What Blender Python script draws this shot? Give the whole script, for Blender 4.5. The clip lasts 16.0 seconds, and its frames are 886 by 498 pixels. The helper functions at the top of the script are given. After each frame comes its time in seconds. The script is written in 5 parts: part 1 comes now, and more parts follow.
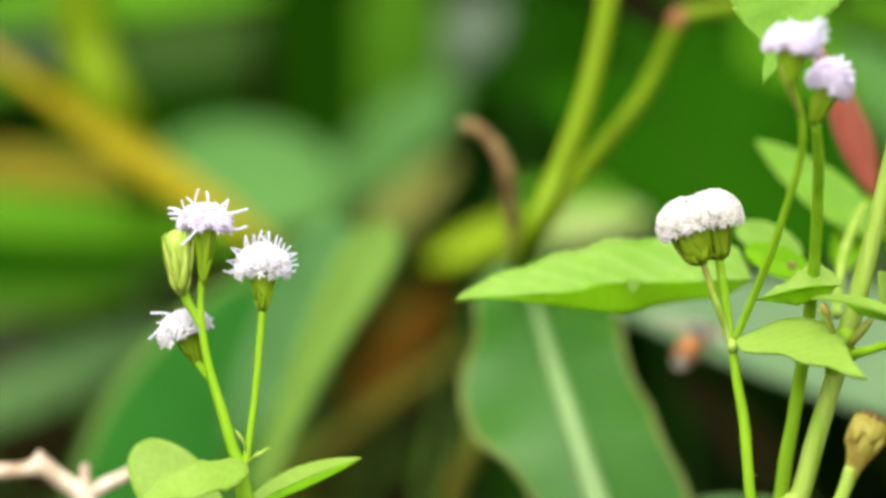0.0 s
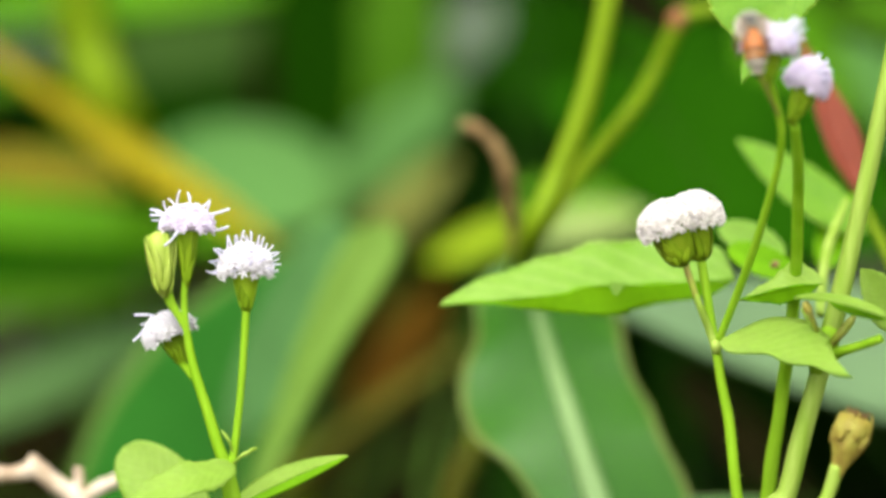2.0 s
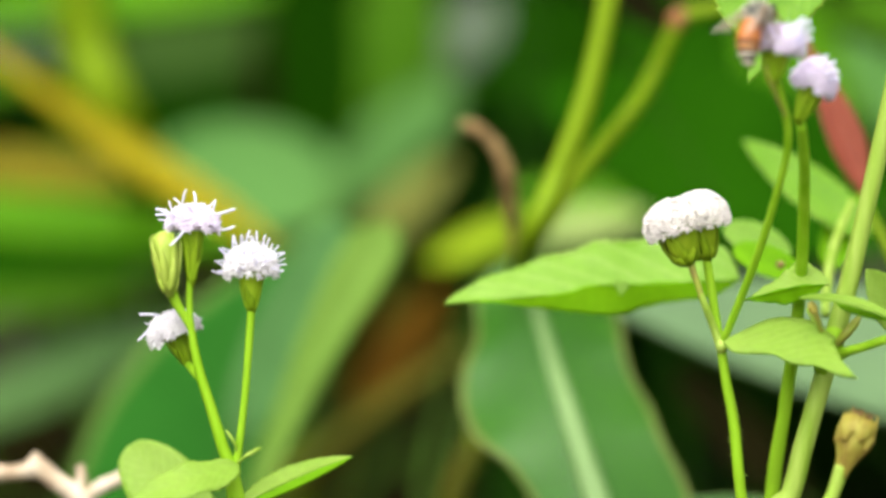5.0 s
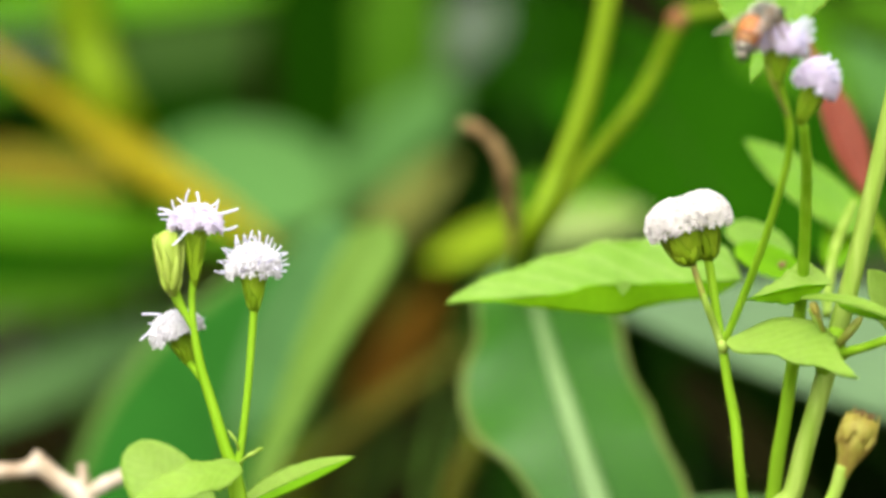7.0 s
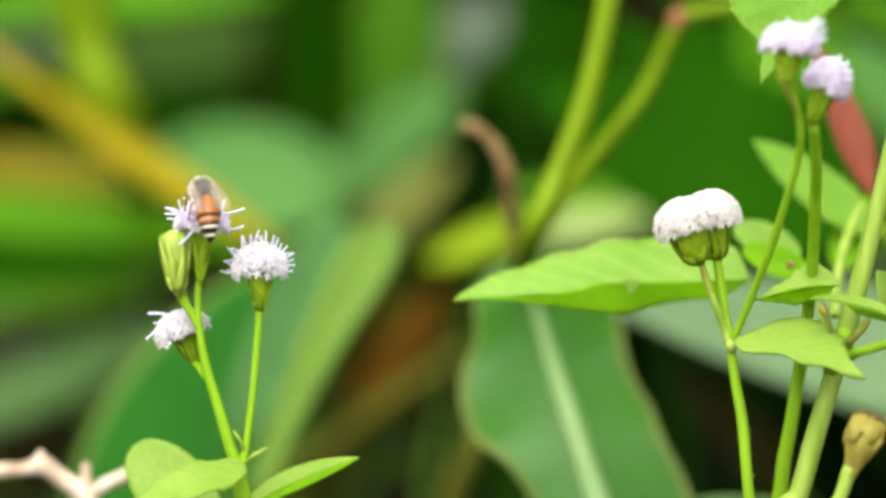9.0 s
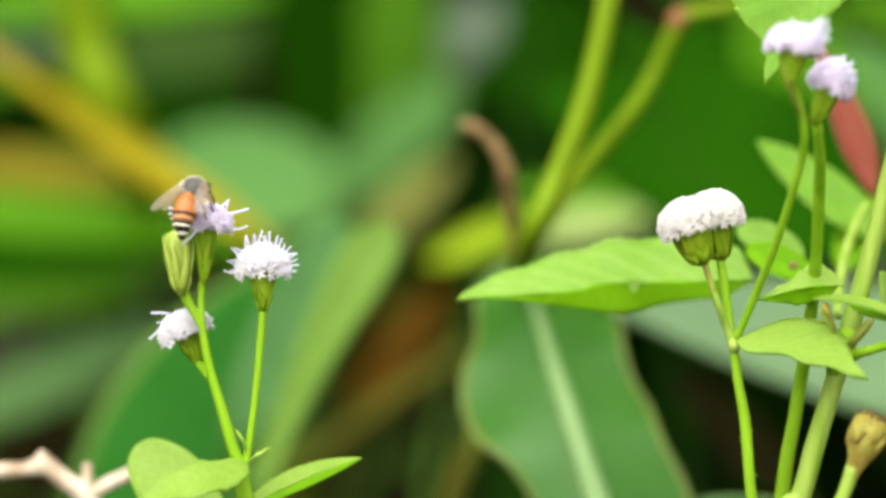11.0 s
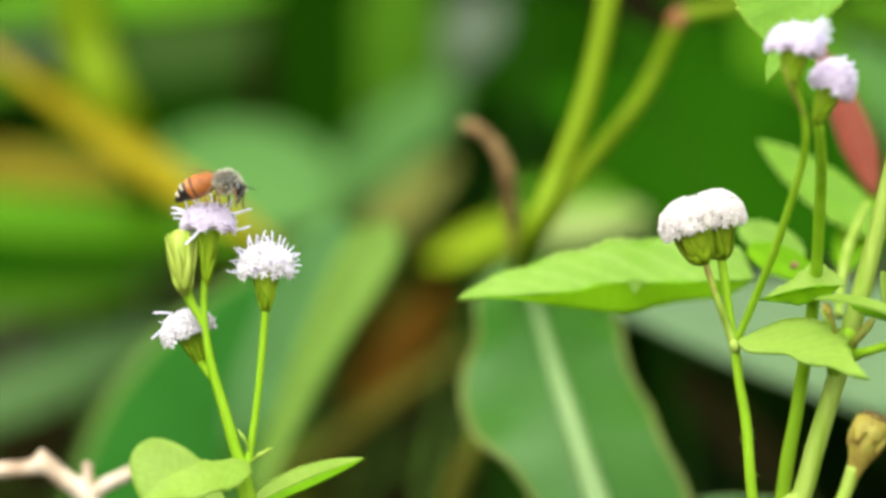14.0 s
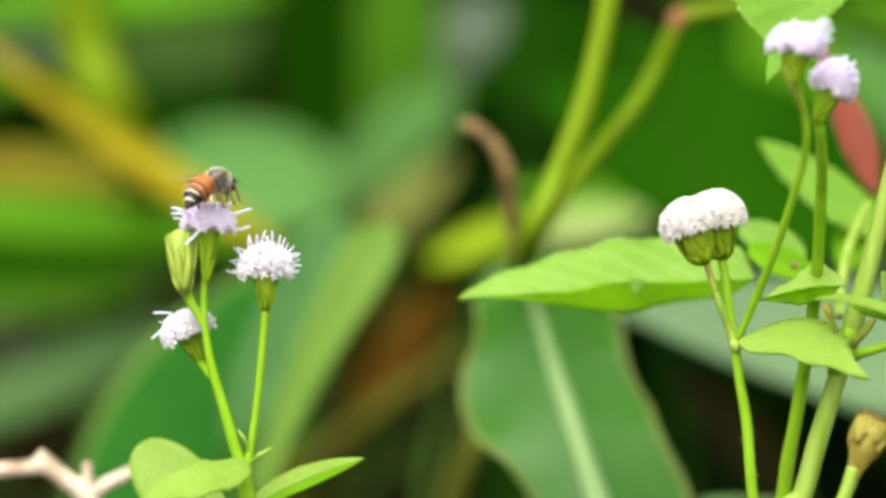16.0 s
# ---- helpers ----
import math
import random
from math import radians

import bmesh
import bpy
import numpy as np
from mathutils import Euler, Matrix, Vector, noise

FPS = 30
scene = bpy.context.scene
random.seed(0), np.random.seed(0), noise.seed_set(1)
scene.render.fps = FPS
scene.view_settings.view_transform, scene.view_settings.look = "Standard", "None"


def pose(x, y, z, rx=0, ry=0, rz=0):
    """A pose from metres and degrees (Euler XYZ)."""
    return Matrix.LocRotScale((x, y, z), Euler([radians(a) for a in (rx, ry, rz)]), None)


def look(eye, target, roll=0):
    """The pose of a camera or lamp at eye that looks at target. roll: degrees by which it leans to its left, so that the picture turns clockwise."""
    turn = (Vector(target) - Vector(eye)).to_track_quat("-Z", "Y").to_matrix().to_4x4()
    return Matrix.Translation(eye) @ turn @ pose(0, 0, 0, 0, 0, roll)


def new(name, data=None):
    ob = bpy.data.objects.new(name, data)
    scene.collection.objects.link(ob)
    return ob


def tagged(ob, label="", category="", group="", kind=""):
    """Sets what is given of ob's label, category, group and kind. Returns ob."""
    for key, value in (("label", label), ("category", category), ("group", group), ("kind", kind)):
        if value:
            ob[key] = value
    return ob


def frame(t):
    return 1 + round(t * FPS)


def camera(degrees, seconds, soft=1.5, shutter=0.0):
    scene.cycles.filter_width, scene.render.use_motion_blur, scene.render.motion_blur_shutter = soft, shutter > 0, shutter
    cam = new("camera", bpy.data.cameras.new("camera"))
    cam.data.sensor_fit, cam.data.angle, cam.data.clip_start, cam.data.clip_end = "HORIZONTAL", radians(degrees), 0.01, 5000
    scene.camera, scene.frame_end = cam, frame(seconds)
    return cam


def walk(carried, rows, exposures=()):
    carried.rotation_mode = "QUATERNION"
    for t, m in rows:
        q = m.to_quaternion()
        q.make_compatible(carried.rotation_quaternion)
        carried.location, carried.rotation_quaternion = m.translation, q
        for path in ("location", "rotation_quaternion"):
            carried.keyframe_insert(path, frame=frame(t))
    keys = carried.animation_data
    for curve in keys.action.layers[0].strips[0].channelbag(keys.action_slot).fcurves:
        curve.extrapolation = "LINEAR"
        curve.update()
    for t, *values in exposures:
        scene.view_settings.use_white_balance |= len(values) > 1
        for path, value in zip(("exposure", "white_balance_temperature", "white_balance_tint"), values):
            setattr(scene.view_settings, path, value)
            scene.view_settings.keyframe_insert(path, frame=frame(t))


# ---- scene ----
cam = camera(14.0, 16.0, soft=3.3, shutter=0.7)
cam.data.dof.use_dof = True
cam.data.dof.focus_distance = 0.43
cam.data.dof.aperture_fstop = 10.0
EYE = (0.0, -0.43, 0.11)
STAND = look(EYE, (0, 0, 0.11))
walk(cam, [(0.0, STAND), (16.0, STAND)], [(0.0, 0.99), (16.0, 0.99)])

# ---- light: bright overcast sky over a weed thicket ----
world = bpy.data.worlds.new("sky")
scene.world = world
world.use_nodes = True
sky = world.node_tree.nodes.new("ShaderNodeTexSky")
sky.sky_type, sky.sun_disc = "NISHITA", False
sky.sun_elevation, sky.sun_rotation = radians(62), radians(200)
sky.air_density, sky.dust_density = 1.0, 4.0
back = world.node_tree.nodes["Background"]
cloud = world.node_tree.nodes.new("ShaderNodeHueSaturation")
cloud.inputs["Saturation"].default_value = 0.25
world.node_tree.links.new(sky.outputs[0], cloud.inputs["Color"])
world.node_tree.links.new(cloud.outputs[0], back.inputs[0])
back.inputs[1].default_value = 0.15
sun = new("sun", bpy.data.lights.new("sun", "SUN"))
sun.data.energy, sun.data.angle, sun.data.color = 2.3, radians(85), (0.98, 0.975, 0.835)
sun.matrix_world = look((-0.3, -1.25, 1.25), (0, 0, 0))


# ---- materials ----
def material(name, rough=0.5, spec=0.4):
    m = bpy.data.materials.new(name)
    m.use_nodes = True
    b = m.node_tree.nodes["Principled BSDF"]
    b.inputs["Roughness"].default_value = rough
    b.inputs["Specular IOR Level"].default_value = spec
    return m, m.node_tree.nodes, m.node_tree.links, b


def noisy(n, l, scale, detail=4.0, coord=None, stretch=None):
    tex = n.new("ShaderNodeTexNoise")
    tex.inputs["Scale"].default_value, tex.inputs["Detail"].default_value = scale, detail
    c = n.new("ShaderNodeTexCoord")
    if stretch:
        mp = n.new("ShaderNodeMapping")
        mp.inputs["Scale"].default_value = stretch
        l.new(c.outputs[coord or "Object"], mp.inputs[0])
        l.new(mp.outputs[0], tex.inputs["Vector"])
    else:
        l.new(c.outputs[coord or "Object"], tex.inputs["Vector"])
    return tex.outputs["Fac"]


def ramp(n, l, fac, stops):
    r = n.new("ShaderNodeValToRGB")
    while len(r.color_ramp.elements) < len(stops):
        r.color_ramp.elements.new(0.5)
    for e, (p, c) in zip(r.color_ramp.elements, stops):
        e.position, e.color = p, (*c, 1)
    l.new(fac, r.inputs[0])
    return r.outputs[0]


def bumped(n, l, b, height, strength, distance):
    k = n.new("ShaderNodeBump")
    k.inputs["Strength"].default_value, k.inputs["Distance"].default_value = strength, distance
    l.new(height, k.inputs["Height"])
    l.new(k.outputs[0], b.inputs["Normal"])


def mixed(n, l, fac, a, c, mode="MIX"):
    x = n.new("ShaderNodeMix")
    x.data_type, x.blend_type = "RGBA", mode
    for sock, v in ((x.inputs[0], fac), (x.inputs[6], a), (x.inputs[7], c)):
        if isinstance(v, (int, float)):
            sock.default_value = v
        elif isinstance(v, tuple):
            sock.default_value = (*v, 1)
        else:
            l.new(v, sock)
    return x.outputs[2]


def leaf_material(name, dark, light, vein, through_colour, rough=0.42, veins=11.0, glow=0.35, relief=0.15, scale=160.0, spec=0.2, margin=None, rim=0.475, streak=0.18):
    """Leaf skin: mottled green, side veins slanting off the midrib, light passing through."""
    m, n, l, b = material(name, rough, spec)
    uv = n.new("ShaderNodeUVMap")
    sep = n.new("ShaderNodeSeparateXYZ")
    l.new(uv.outputs[0], sep.inputs[0])

    def calc(op, a, c):
        k = n.new("ShaderNodeMath")
        k.operation = op
        for sock, v in ((k.inputs[0], a), (k.inputs[1], c)):
            if isinstance(v, (int, float)):
                sock.default_value = v
            else:
                l.new(v, sock)
        return k.outputs[0]
    side = calc("ABSOLUTE", calc("SUBTRACT", sep.outputs[1], 0.5), 0.0)
    wob = calc("MULTIPLY", noisy(n, l, 9.0, 3.0, "UV"), 0.06)
    slant = calc("ADD", calc("SUBTRACT", sep.outputs[0], calc("MULTIPLY", side, 0.55)), wob)
    saw = calc("ABSOLUTE", calc("SUBTRACT", calc("FRACT", calc("MULTIPLY", slant, veins), 0.0), 0.5), 0.0)
    line = ramp(n, l, saw, [(0.0, (1, 1, 1)), (0.10, (0.25, 0.25, 0.25)), (0.3, (0, 0, 0))])
    mott = ramp(n, l, noisy(n, l, scale, 6.0), [(0.3, dark), (0.7, light)])
    fine = ramp(n, l, noisy(n, l, scale * 7, 3.0), [(0.3, (0.92, 0.92, 0.92)), (0.7, (1.04, 1.04, 1.04))])
    mott = mixed(n, l, 1.0, mott, fine, "MULTIPLY")
    colour = mixed(n, l, calc("MULTIPLY", line, streak), mott, vein)
    if margin:
        edge = ramp(n, l, side, [(rim, (0, 0, 0)), (rim + 0.015, (1, 1, 1))])
        colour = mixed(n, l, edge, colour, margin)
    l.new(colour, b.inputs["Base Color"])
    pillow = calc("SUBTRACT", calc("MULTIPLY", saw, 1.4), calc("MULTIPLY", noisy(n, l, scale * 5, 4.0), -0.15))
    bumped(n, l, b, pillow, relief, 0.0006)
    t = n.new("ShaderNodeBsdfTranslucent")
    tint = mixed(n, l, 1.0, fine, through_colour, "MULTIPLY")
    l.new(tint, t.inputs["Color"])
    mix = n.new("ShaderNodeMixShader")
    mix.inputs[0].default_value = glow
    l.new(b.outputs[0], mix.inputs[1])
    l.new(t.outputs[0], mix.inputs[2])
    l.new(mix.outputs[0], n["Material Output"].inputs[0])
    return m


def plain(name, stops, scale, rough=0.5, relief=0.3, depth=0.0003, stretch=None, spec=0.4, glow=0.0, vary=0.0):
    """A mottled skin from two or three colours, with fine relief; glow lets some light through, vary sets piece off from piece."""
    m, n, l, b = material(name, rough, spec)
    f = noisy(n, l, scale, 5.0, None, stretch)
    c = ramp(n, l, f, stops)
    if vary:
        info = n.new("ShaderNodeObjectInfo")
        c = mixed(n, l, 1.0, c, ramp(n, l, info.outputs["Random"], [(0.0, (1 - vary, 1 - vary, 1 - vary * 1.2)), (0.5, (1, 1 - vary * 0.3, 1)), (1.0, (1, 1, 1 - vary * 0.5))]), "MULTIPLY")
    l.new(c, b.inputs["Base Color"])
    bumped(n, l, b, noisy(n, l, scale * 4, 4.0, None, stretch), relief, depth)
    if glow:
        t = n.new("ShaderNodeBsdfTranslucent")
        l.new(c, t.inputs["Color"])
        mix = n.new("ShaderNodeMixShader")
        mix.inputs[0].default_value = glow
        l.new(b.outputs[0], mix.inputs[1])
        l.new(t.outputs[0], mix.inputs[2])
        l.new(mix.outputs[0], n["Material Output"].inputs[0])
    return m


WEED_LEAF = leaf_material("weed_leaf", (0.222, 0.372, 0.040), (0.285, 0.430, 0.066), (0.39, 0.53, 0.12), (0.42, 0.70, 0.05), relief=0.07, streak=0.35)
# Light passing through the folded half is put into this saturated green.
WEED_BACKLIT = leaf_material("weed_leaf_backlit", (0.13, 0.33, 0.003), (0.17, 0.38, 0.005), (0.20, 0.42, 0.01), (0.26, 0.60, 0.004), 0.5, veins=9, glow=0.25, relief=0.03, spec=0.06)
WEED_LEAF_TOP = leaf_material("weed_leaf_fresh", (0.13, 0.30, 0.012), (0.18, 0.355, 0.026), (0.08, 0.24, 0.01), (0.24, 0.55, 0.015), veins=9, glow=0.3, relief=0.2, streak=0.5, margin=(0.42, 0.58, 0.08), rim=0.484)
WEED_LEAF_SOFT = leaf_material("weed_leaf_soft", (0.165, 0.325, 0.028), (0.225, 0.39, 0.054), (0.36, 0.52, 0.13), (0.30, 0.64, 0.03), veins=8, glow=0.3, scale=110, streak=0.45)
BROAD_LEAF = leaf_material("broad_leaf", (0.028, 0.115, 0.008), (0.048, 0.158, 0.014), (0.055, 0.175, 0.024), (0.07, 0.29, 0.006), 0.36, veins=26, glow=0.2, relief=0.15, scale=40, spec=0.34, margin=(0.19, 0.25, 0.06), rim=0.455)
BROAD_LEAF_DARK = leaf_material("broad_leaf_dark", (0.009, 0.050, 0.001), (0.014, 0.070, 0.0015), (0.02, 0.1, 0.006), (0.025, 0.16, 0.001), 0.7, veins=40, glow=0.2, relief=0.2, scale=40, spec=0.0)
BROAD_LEAF_MID = leaf_material("broad_leaf_mid", (0.040, 0.120, 0.003), (0.058, 0.155, 0.005), (0.06, 0.16, 0.008), (0.07, 0.26, 0.004), 0.5, veins=40, glow=0.2, relief=0.2, scale=40, spec=0.03)
BROAD_LEAF_PALE = leaf_material("broad_leaf_pale", (0.10, 0.18, 0.075), (0.14, 0.235, 0.105), (0.13, 0.23, 0.10), (0.12, 0.26, 0.04), 0.4, veins=40, glow=0.2, relief=0.2, scale=40)
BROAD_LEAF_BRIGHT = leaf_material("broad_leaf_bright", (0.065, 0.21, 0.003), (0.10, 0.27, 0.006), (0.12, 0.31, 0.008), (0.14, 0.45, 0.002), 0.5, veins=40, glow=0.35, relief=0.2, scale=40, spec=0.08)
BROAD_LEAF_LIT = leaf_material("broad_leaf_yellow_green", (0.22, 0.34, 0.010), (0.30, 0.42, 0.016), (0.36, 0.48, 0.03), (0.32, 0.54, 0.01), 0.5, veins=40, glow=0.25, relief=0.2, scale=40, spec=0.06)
BROAD_LEAF_SAGE = leaf_material("broad_leaf_sage", (0.074, 0.193, 0.040), (0.100, 0.24, 0.054), (0.11, 0.25, 0.05), (0.11, 0.30, 0.03), 0.5, veins=40, glow=0.25, relief=0.2, scale=40, spec=0.08)
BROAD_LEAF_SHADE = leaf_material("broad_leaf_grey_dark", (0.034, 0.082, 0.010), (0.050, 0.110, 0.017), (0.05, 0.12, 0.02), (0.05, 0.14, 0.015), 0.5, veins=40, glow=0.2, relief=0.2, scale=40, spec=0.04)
BROAD_LEAF_RIB = leaf_material("broad_pale_midrib", (0.135, 0.255, 0.034), (0.17, 0.30, 0.050), (0.2, 0.34, 0.05), (0.18, 0.38, 0.02), 0.5, veins=40, glow=0.2, relief=0.2, scale=40, spec=0.08)
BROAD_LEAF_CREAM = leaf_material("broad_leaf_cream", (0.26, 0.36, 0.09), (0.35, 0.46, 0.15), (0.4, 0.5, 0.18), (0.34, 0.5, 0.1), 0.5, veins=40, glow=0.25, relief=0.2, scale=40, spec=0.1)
BROAD_LEAF_GREY = leaf_material("broad_leaf_grey_green", (0.045, 0.108, 0.024), (0.068, 0.145, 0.036), (0.08, 0.17, 0.05), (0.08, 0.2, 0.02), 0.45, veins=40, glow=0.2, relief=0.2, scale=40, spec=0.12)
# An extra blade whose blue-green holds the deep leaf's sheen in its colour.
BROAD_LEAF_SHEEN = leaf_material("broad_leaf_sheen", (0.062, 0.165, 0.042), (0.084, 0.21, 0.058), (0.08, 0.2, 0.05), (0.07, 0.24, 0.03), 0.5, veins=40, glow=0.2, relief=0.2, scale=40, spec=0.1)
BROAD_LEAF_DEEP = leaf_material("broad_leaf_deep", (0.014, 0.098, 0.008), (0.024, 0.127, 0.013), (0.03, 0.13, 0.012), (0.02, 0.20, 0.008), 0.5, veins=40, glow=0.2, relief=0.2, scale=40, spec=0.03, margin=(0.10, 0.18, 0.036), rim=0.455)
# Pale grey carries a blurred patch of sky brightness in its colour.
SKY_PATCH_LEAF = leaf_material("sky_patch_leaf", (0.10, 0.15, 0.085), (0.17, 0.225, 0.15), (0.3, 0.35, 0.26), (0.16, 0.26, 0.12), 0.5, veins=30, glow=0.2, relief=0.2, scale=40)
YELLOW_LEAF = leaf_material("yellow_leaf", (0.23, 0.195, 0.005), (0.34, 0.285, 0.009), (0.42, 0.30, 0.02), (0.5, 0.31, 0.01), 0.5, veins=30, glow=0.25, relief=0.2, scale=40, spec=0.06)
TAN_LEAF = leaf_material("tan_leaf", (0.14, 0.155, 0.03), (0.19, 0.20, 0.045), (0.2, 0.2, 0.05), (0.2, 0.2, 0.03), 0.6, veins=30, glow=0.2, relief=0.2, scale=40, spec=0.06)
# Near-black blades put the deep shade of the thicket gaps into colour.
GAP_SHADE_LEAF = leaf_material("gap_shade_leaf", (0.007, 0.007, 0.002), (0.014, 0.012, 0.003), (0.03, 0.02, 0.005), (0.03, 0.02, 0.004), 0.9, veins=30, glow=0.1, relief=0.4, scale=60, spec=0.02)
BROWN_LEAF = leaf_material("brown_leaf", (0.056, 0.027, 0.002), (0.10, 0.048, 0.003), (0.12, 0.06, 0.004), (0.2, 0.08, 0.003), 0.6, veins=30, glow=0.2, relief=0.4, scale=60, spec=0.04)
OLIVE_LEAF = leaf_material("olive_leaf", (0.12, 0.11, 0.004), (0.18, 0.15, 0.006), (0.15, 0.13, 0.006), (0.2, 0.17, 0.004), 0.6, veins=30, glow=0.2, relief=0.2, scale=40, spec=0.08)
RED_LEAF = leaf_material("red_leaf", (0.25, 0.050, 0.028), (0.34, 0.085, 0.046), (0.44, 0.13, 0.065), (0.5, 0.10, 0.03), 0.42, veins=12, glow=0.25, scale=80, spec=0.35)
WEED_RIB = plain("leaf_rib", [(0.3, (0.30, 0.46, 0.05)), (0.7, (0.38, 0.54, 0.10))], 300, 0.5, 0.2, 0.0001, glow=0.25)
PALE_RIB = plain("pale_rib", [(0.3, (0.165, 0.28, 0.09)), (0.7, (0.215, 0.34, 0.125))], 90, 0.45, 0.2, 0.0002, (1, 1, 0.2), glow=0.12, spec=0.25)
STEM = plain("green_stem", [(0.3, (0.25, 0.50, 0.012)), (0.7, (0.35, 0.60, 0.030))], 500, 0.5, 0.25, 0.0001, (1, 1, 0.12), glow=0.3, spec=0.12)
STEM_PALE = plain("pale_stem", [(0.3, (0.28, 0.46, 0.035)), (0.7, (0.48, 0.62, 0.13))], 600, 0.5, 0.4, 0.00015, (1, 1, 0.06), glow=0.35, spec=0.2)
STEM_BROWN = plain("brownish_stem", [(0.3, (0.24, 0.18, 0.05)), (0.5, (0.28, 0.32, 0.04)), (0.7, (0.32, 0.44, 0.03))], 400, 0.5, 0.3, 0.0001, glow=0.1)
STALK_FAR = plain("yellow_green_stalk", [(0.3, (0.135, 0.225, 0.004)), (0.7, (0.19, 0.29, 0.008))], 60, 0.5, 0.2, 0.0003, (1, 1, 0.2), glow=0.12, spec=0.1)
STALK_BRIGHT = plain("bright_yellow_green_stalk", [(0.3, (0.115, 0.20, 0.002)), (0.7, (0.165, 0.25, 0.005))], 40, 0.5, 0.2, 0.0003, (1, 1, 0.2), glow=0.15, spec=0.08)
STALK_DARK = plain("dark_green_stalk", [(0.3, (0.025, 0.06, 0.006)), (0.7, (0.045, 0.10, 0.010))], 60, 0.6, 0.2, 0.0003, (1, 1, 0.2), spec=0.1)
STALK_OLIVE = plain("olive_stalk", [(0.3, (0.055, 0.060, 0.004)), (0.7, (0.09, 0.092, 0.007))], 60, 0.6, 0.3, 0.0004, (1, 1, 0.2), spec=0.1)
CUP_OLIVE = plain("olive_bract", [(0.3, (0.17, 0.29, 0.007)), (0.7, (0.28, 0.42, 0.018))], 700, 0.55, 0.3, 0.0001, (1, 1, 0.25), glow=0.12, spec=0.1, vary=0.25)
CUP = plain("green_bract", [(0.3, (0.22, 0.40, 0.010)), (0.7, (0.32, 0.50, 0.025))], 700, 0.55, 0.3, 0.0001, (1, 1, 0.25), glow=0.2, spec=0.1, vary=0.25)
BUD_GREEN = plain("bud_green", [(0.3, (0.40, 0.57, 0.05)), (0.7, (0.60, 0.72, 0.15))], 600, 0.45, 0.4, 0.0001, (1, 1, 0.25), glow=0.3, vary=0.12)
PETAL = plain("lilac_white_floret", [(0.3, (0.88, 0.85, 0.90)), (0.7, (0.93, 0.92, 0.94))], 900, 0.6, 0.15, 0.0001, glow=0.28, spec=0.2, vary=0.06)
PETAL_WHITE = plain("white_floret", [(0.3, (0.87, 0.82, 0.78)), (0.7, (0.93, 0.91, 0.90))], 900, 0.6, 0.3, 0.0001, glow=0.25, spec=0.2, vary=0.08)
PETAL_LILAC = plain("lilac_floret", [(0.3, (0.88, 0.80, 0.96)), (0.7, (0.93, 0.87, 0.97))], 900, 0.6, 0.2, 0.0001, glow=0.3, spec=0.2, vary=0.06)
STYLE = plain("pale_violet_style", [(0.3, (0.76, 0.73, 0.94)), (0.7, (0.87, 0.85, 0.95))], 900, 0.55, 0.2, 0.0001, glow=0.25, spec=0.2)
DRY = plain("dry_twig", [(0.3, (0.26, 0.17, 0.10)), (0.5, (0.47, 0.36, 0.25)), (0.7, (0.70, 0.62, 0.50))], 320, 0.75, 0.5, 0.0003, (1, 1, 0.4))
DRY_DARK = plain("dry_tendril", [(0.3, (0.08, 0.045, 0.010)), (0.7, (0.30, 0.19, 0.07))], 260, 0.7, 0.4, 0.0003)
WITHER = plain("withered_bud", [(0.3, (0.21, 0.13, 0.02)), (0.5, (0.33, 0.28, 0.04)), (0.7, (0.39, 0.38, 0.06))], 400, 0.6, 0.7, 0.0003, glow=0.15, vary=0.05)
NODE_RED = plain("reddish_node", [(0.3, (0.20, 0.07, 0.02)), (0.7, (0.28, 0.12, 0.03))], 80, 0.5, 0.3, 0.0003)
SOIL = plain("dark_soil", [(0.3, (0.02, 0.015, 0.01)), (0.6, (0.05, 0.036, 0.022)), (0.8, (0.07, 0.055, 0.035))], 25, 0.95, 0.9, 0.006, spec=0.1)
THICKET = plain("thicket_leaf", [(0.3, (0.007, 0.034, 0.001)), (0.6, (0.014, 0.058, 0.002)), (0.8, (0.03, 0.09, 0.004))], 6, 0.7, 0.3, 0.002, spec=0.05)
BEE_ORANGE = plain("bee_orange", [(0.3, (0.31, 0.088, 0.014)), (0.7, (0.48, 0.170, 0.040))], 900, 0.45, 0.4, 0.0001)
BEE_BLACK = plain("bee_black", [(0.3, (0.010, 0.008, 0.007)), (0.7, (0.03, 0.022, 0.018))], 900, 0.35, 0.4, 0.0001)
BEE_BROWN = plain("bee_brown", [(0.3, (0.12, 0.065, 0.025)), (0.7, (0.28, 0.17, 0.08))], 900, 0.45, 0.4, 0.0001, glow=0.15)
BEE_WHITE = plain("bee_white_hair_band", [(0.3, (0.55, 0.47, 0.34)), (0.7, (0.76, 0.70, 0.57))], 2500, 0.8, 0.6, 0.0001)
BEE_TAN = plain("bee_tan_hair_band", [(0.3, (0.45, 0.22, 0.08)), (0.7, (0.62, 0.38, 0.18))], 2500, 0.8, 0.6, 0.0001)
BEE_GREY = plain("bee_grey_fuzz", [(0.3, (0.035, 0.035, 0.030)), (0.6, (0.085, 0.083, 0.07)), (0.8, (0.18, 0.17, 0.14))], 1500, 0.6, 0.6, 0.0001)
BEE_HAIR = plain("bee_pale_hair", [(0.3, (0.52, 0.49, 0.36)), (0.7, (0.78, 0.75, 0.62))], 1500, 0.8, 0.2, 0.0001)
BEE_EYE = plain("bee_eye", [(0.3, (0.012, 0.010, 0.009)), (0.7, (0.03, 0.025, 0.02))], 900, 0.2, 0.2, 0.00005, spec=0.6)


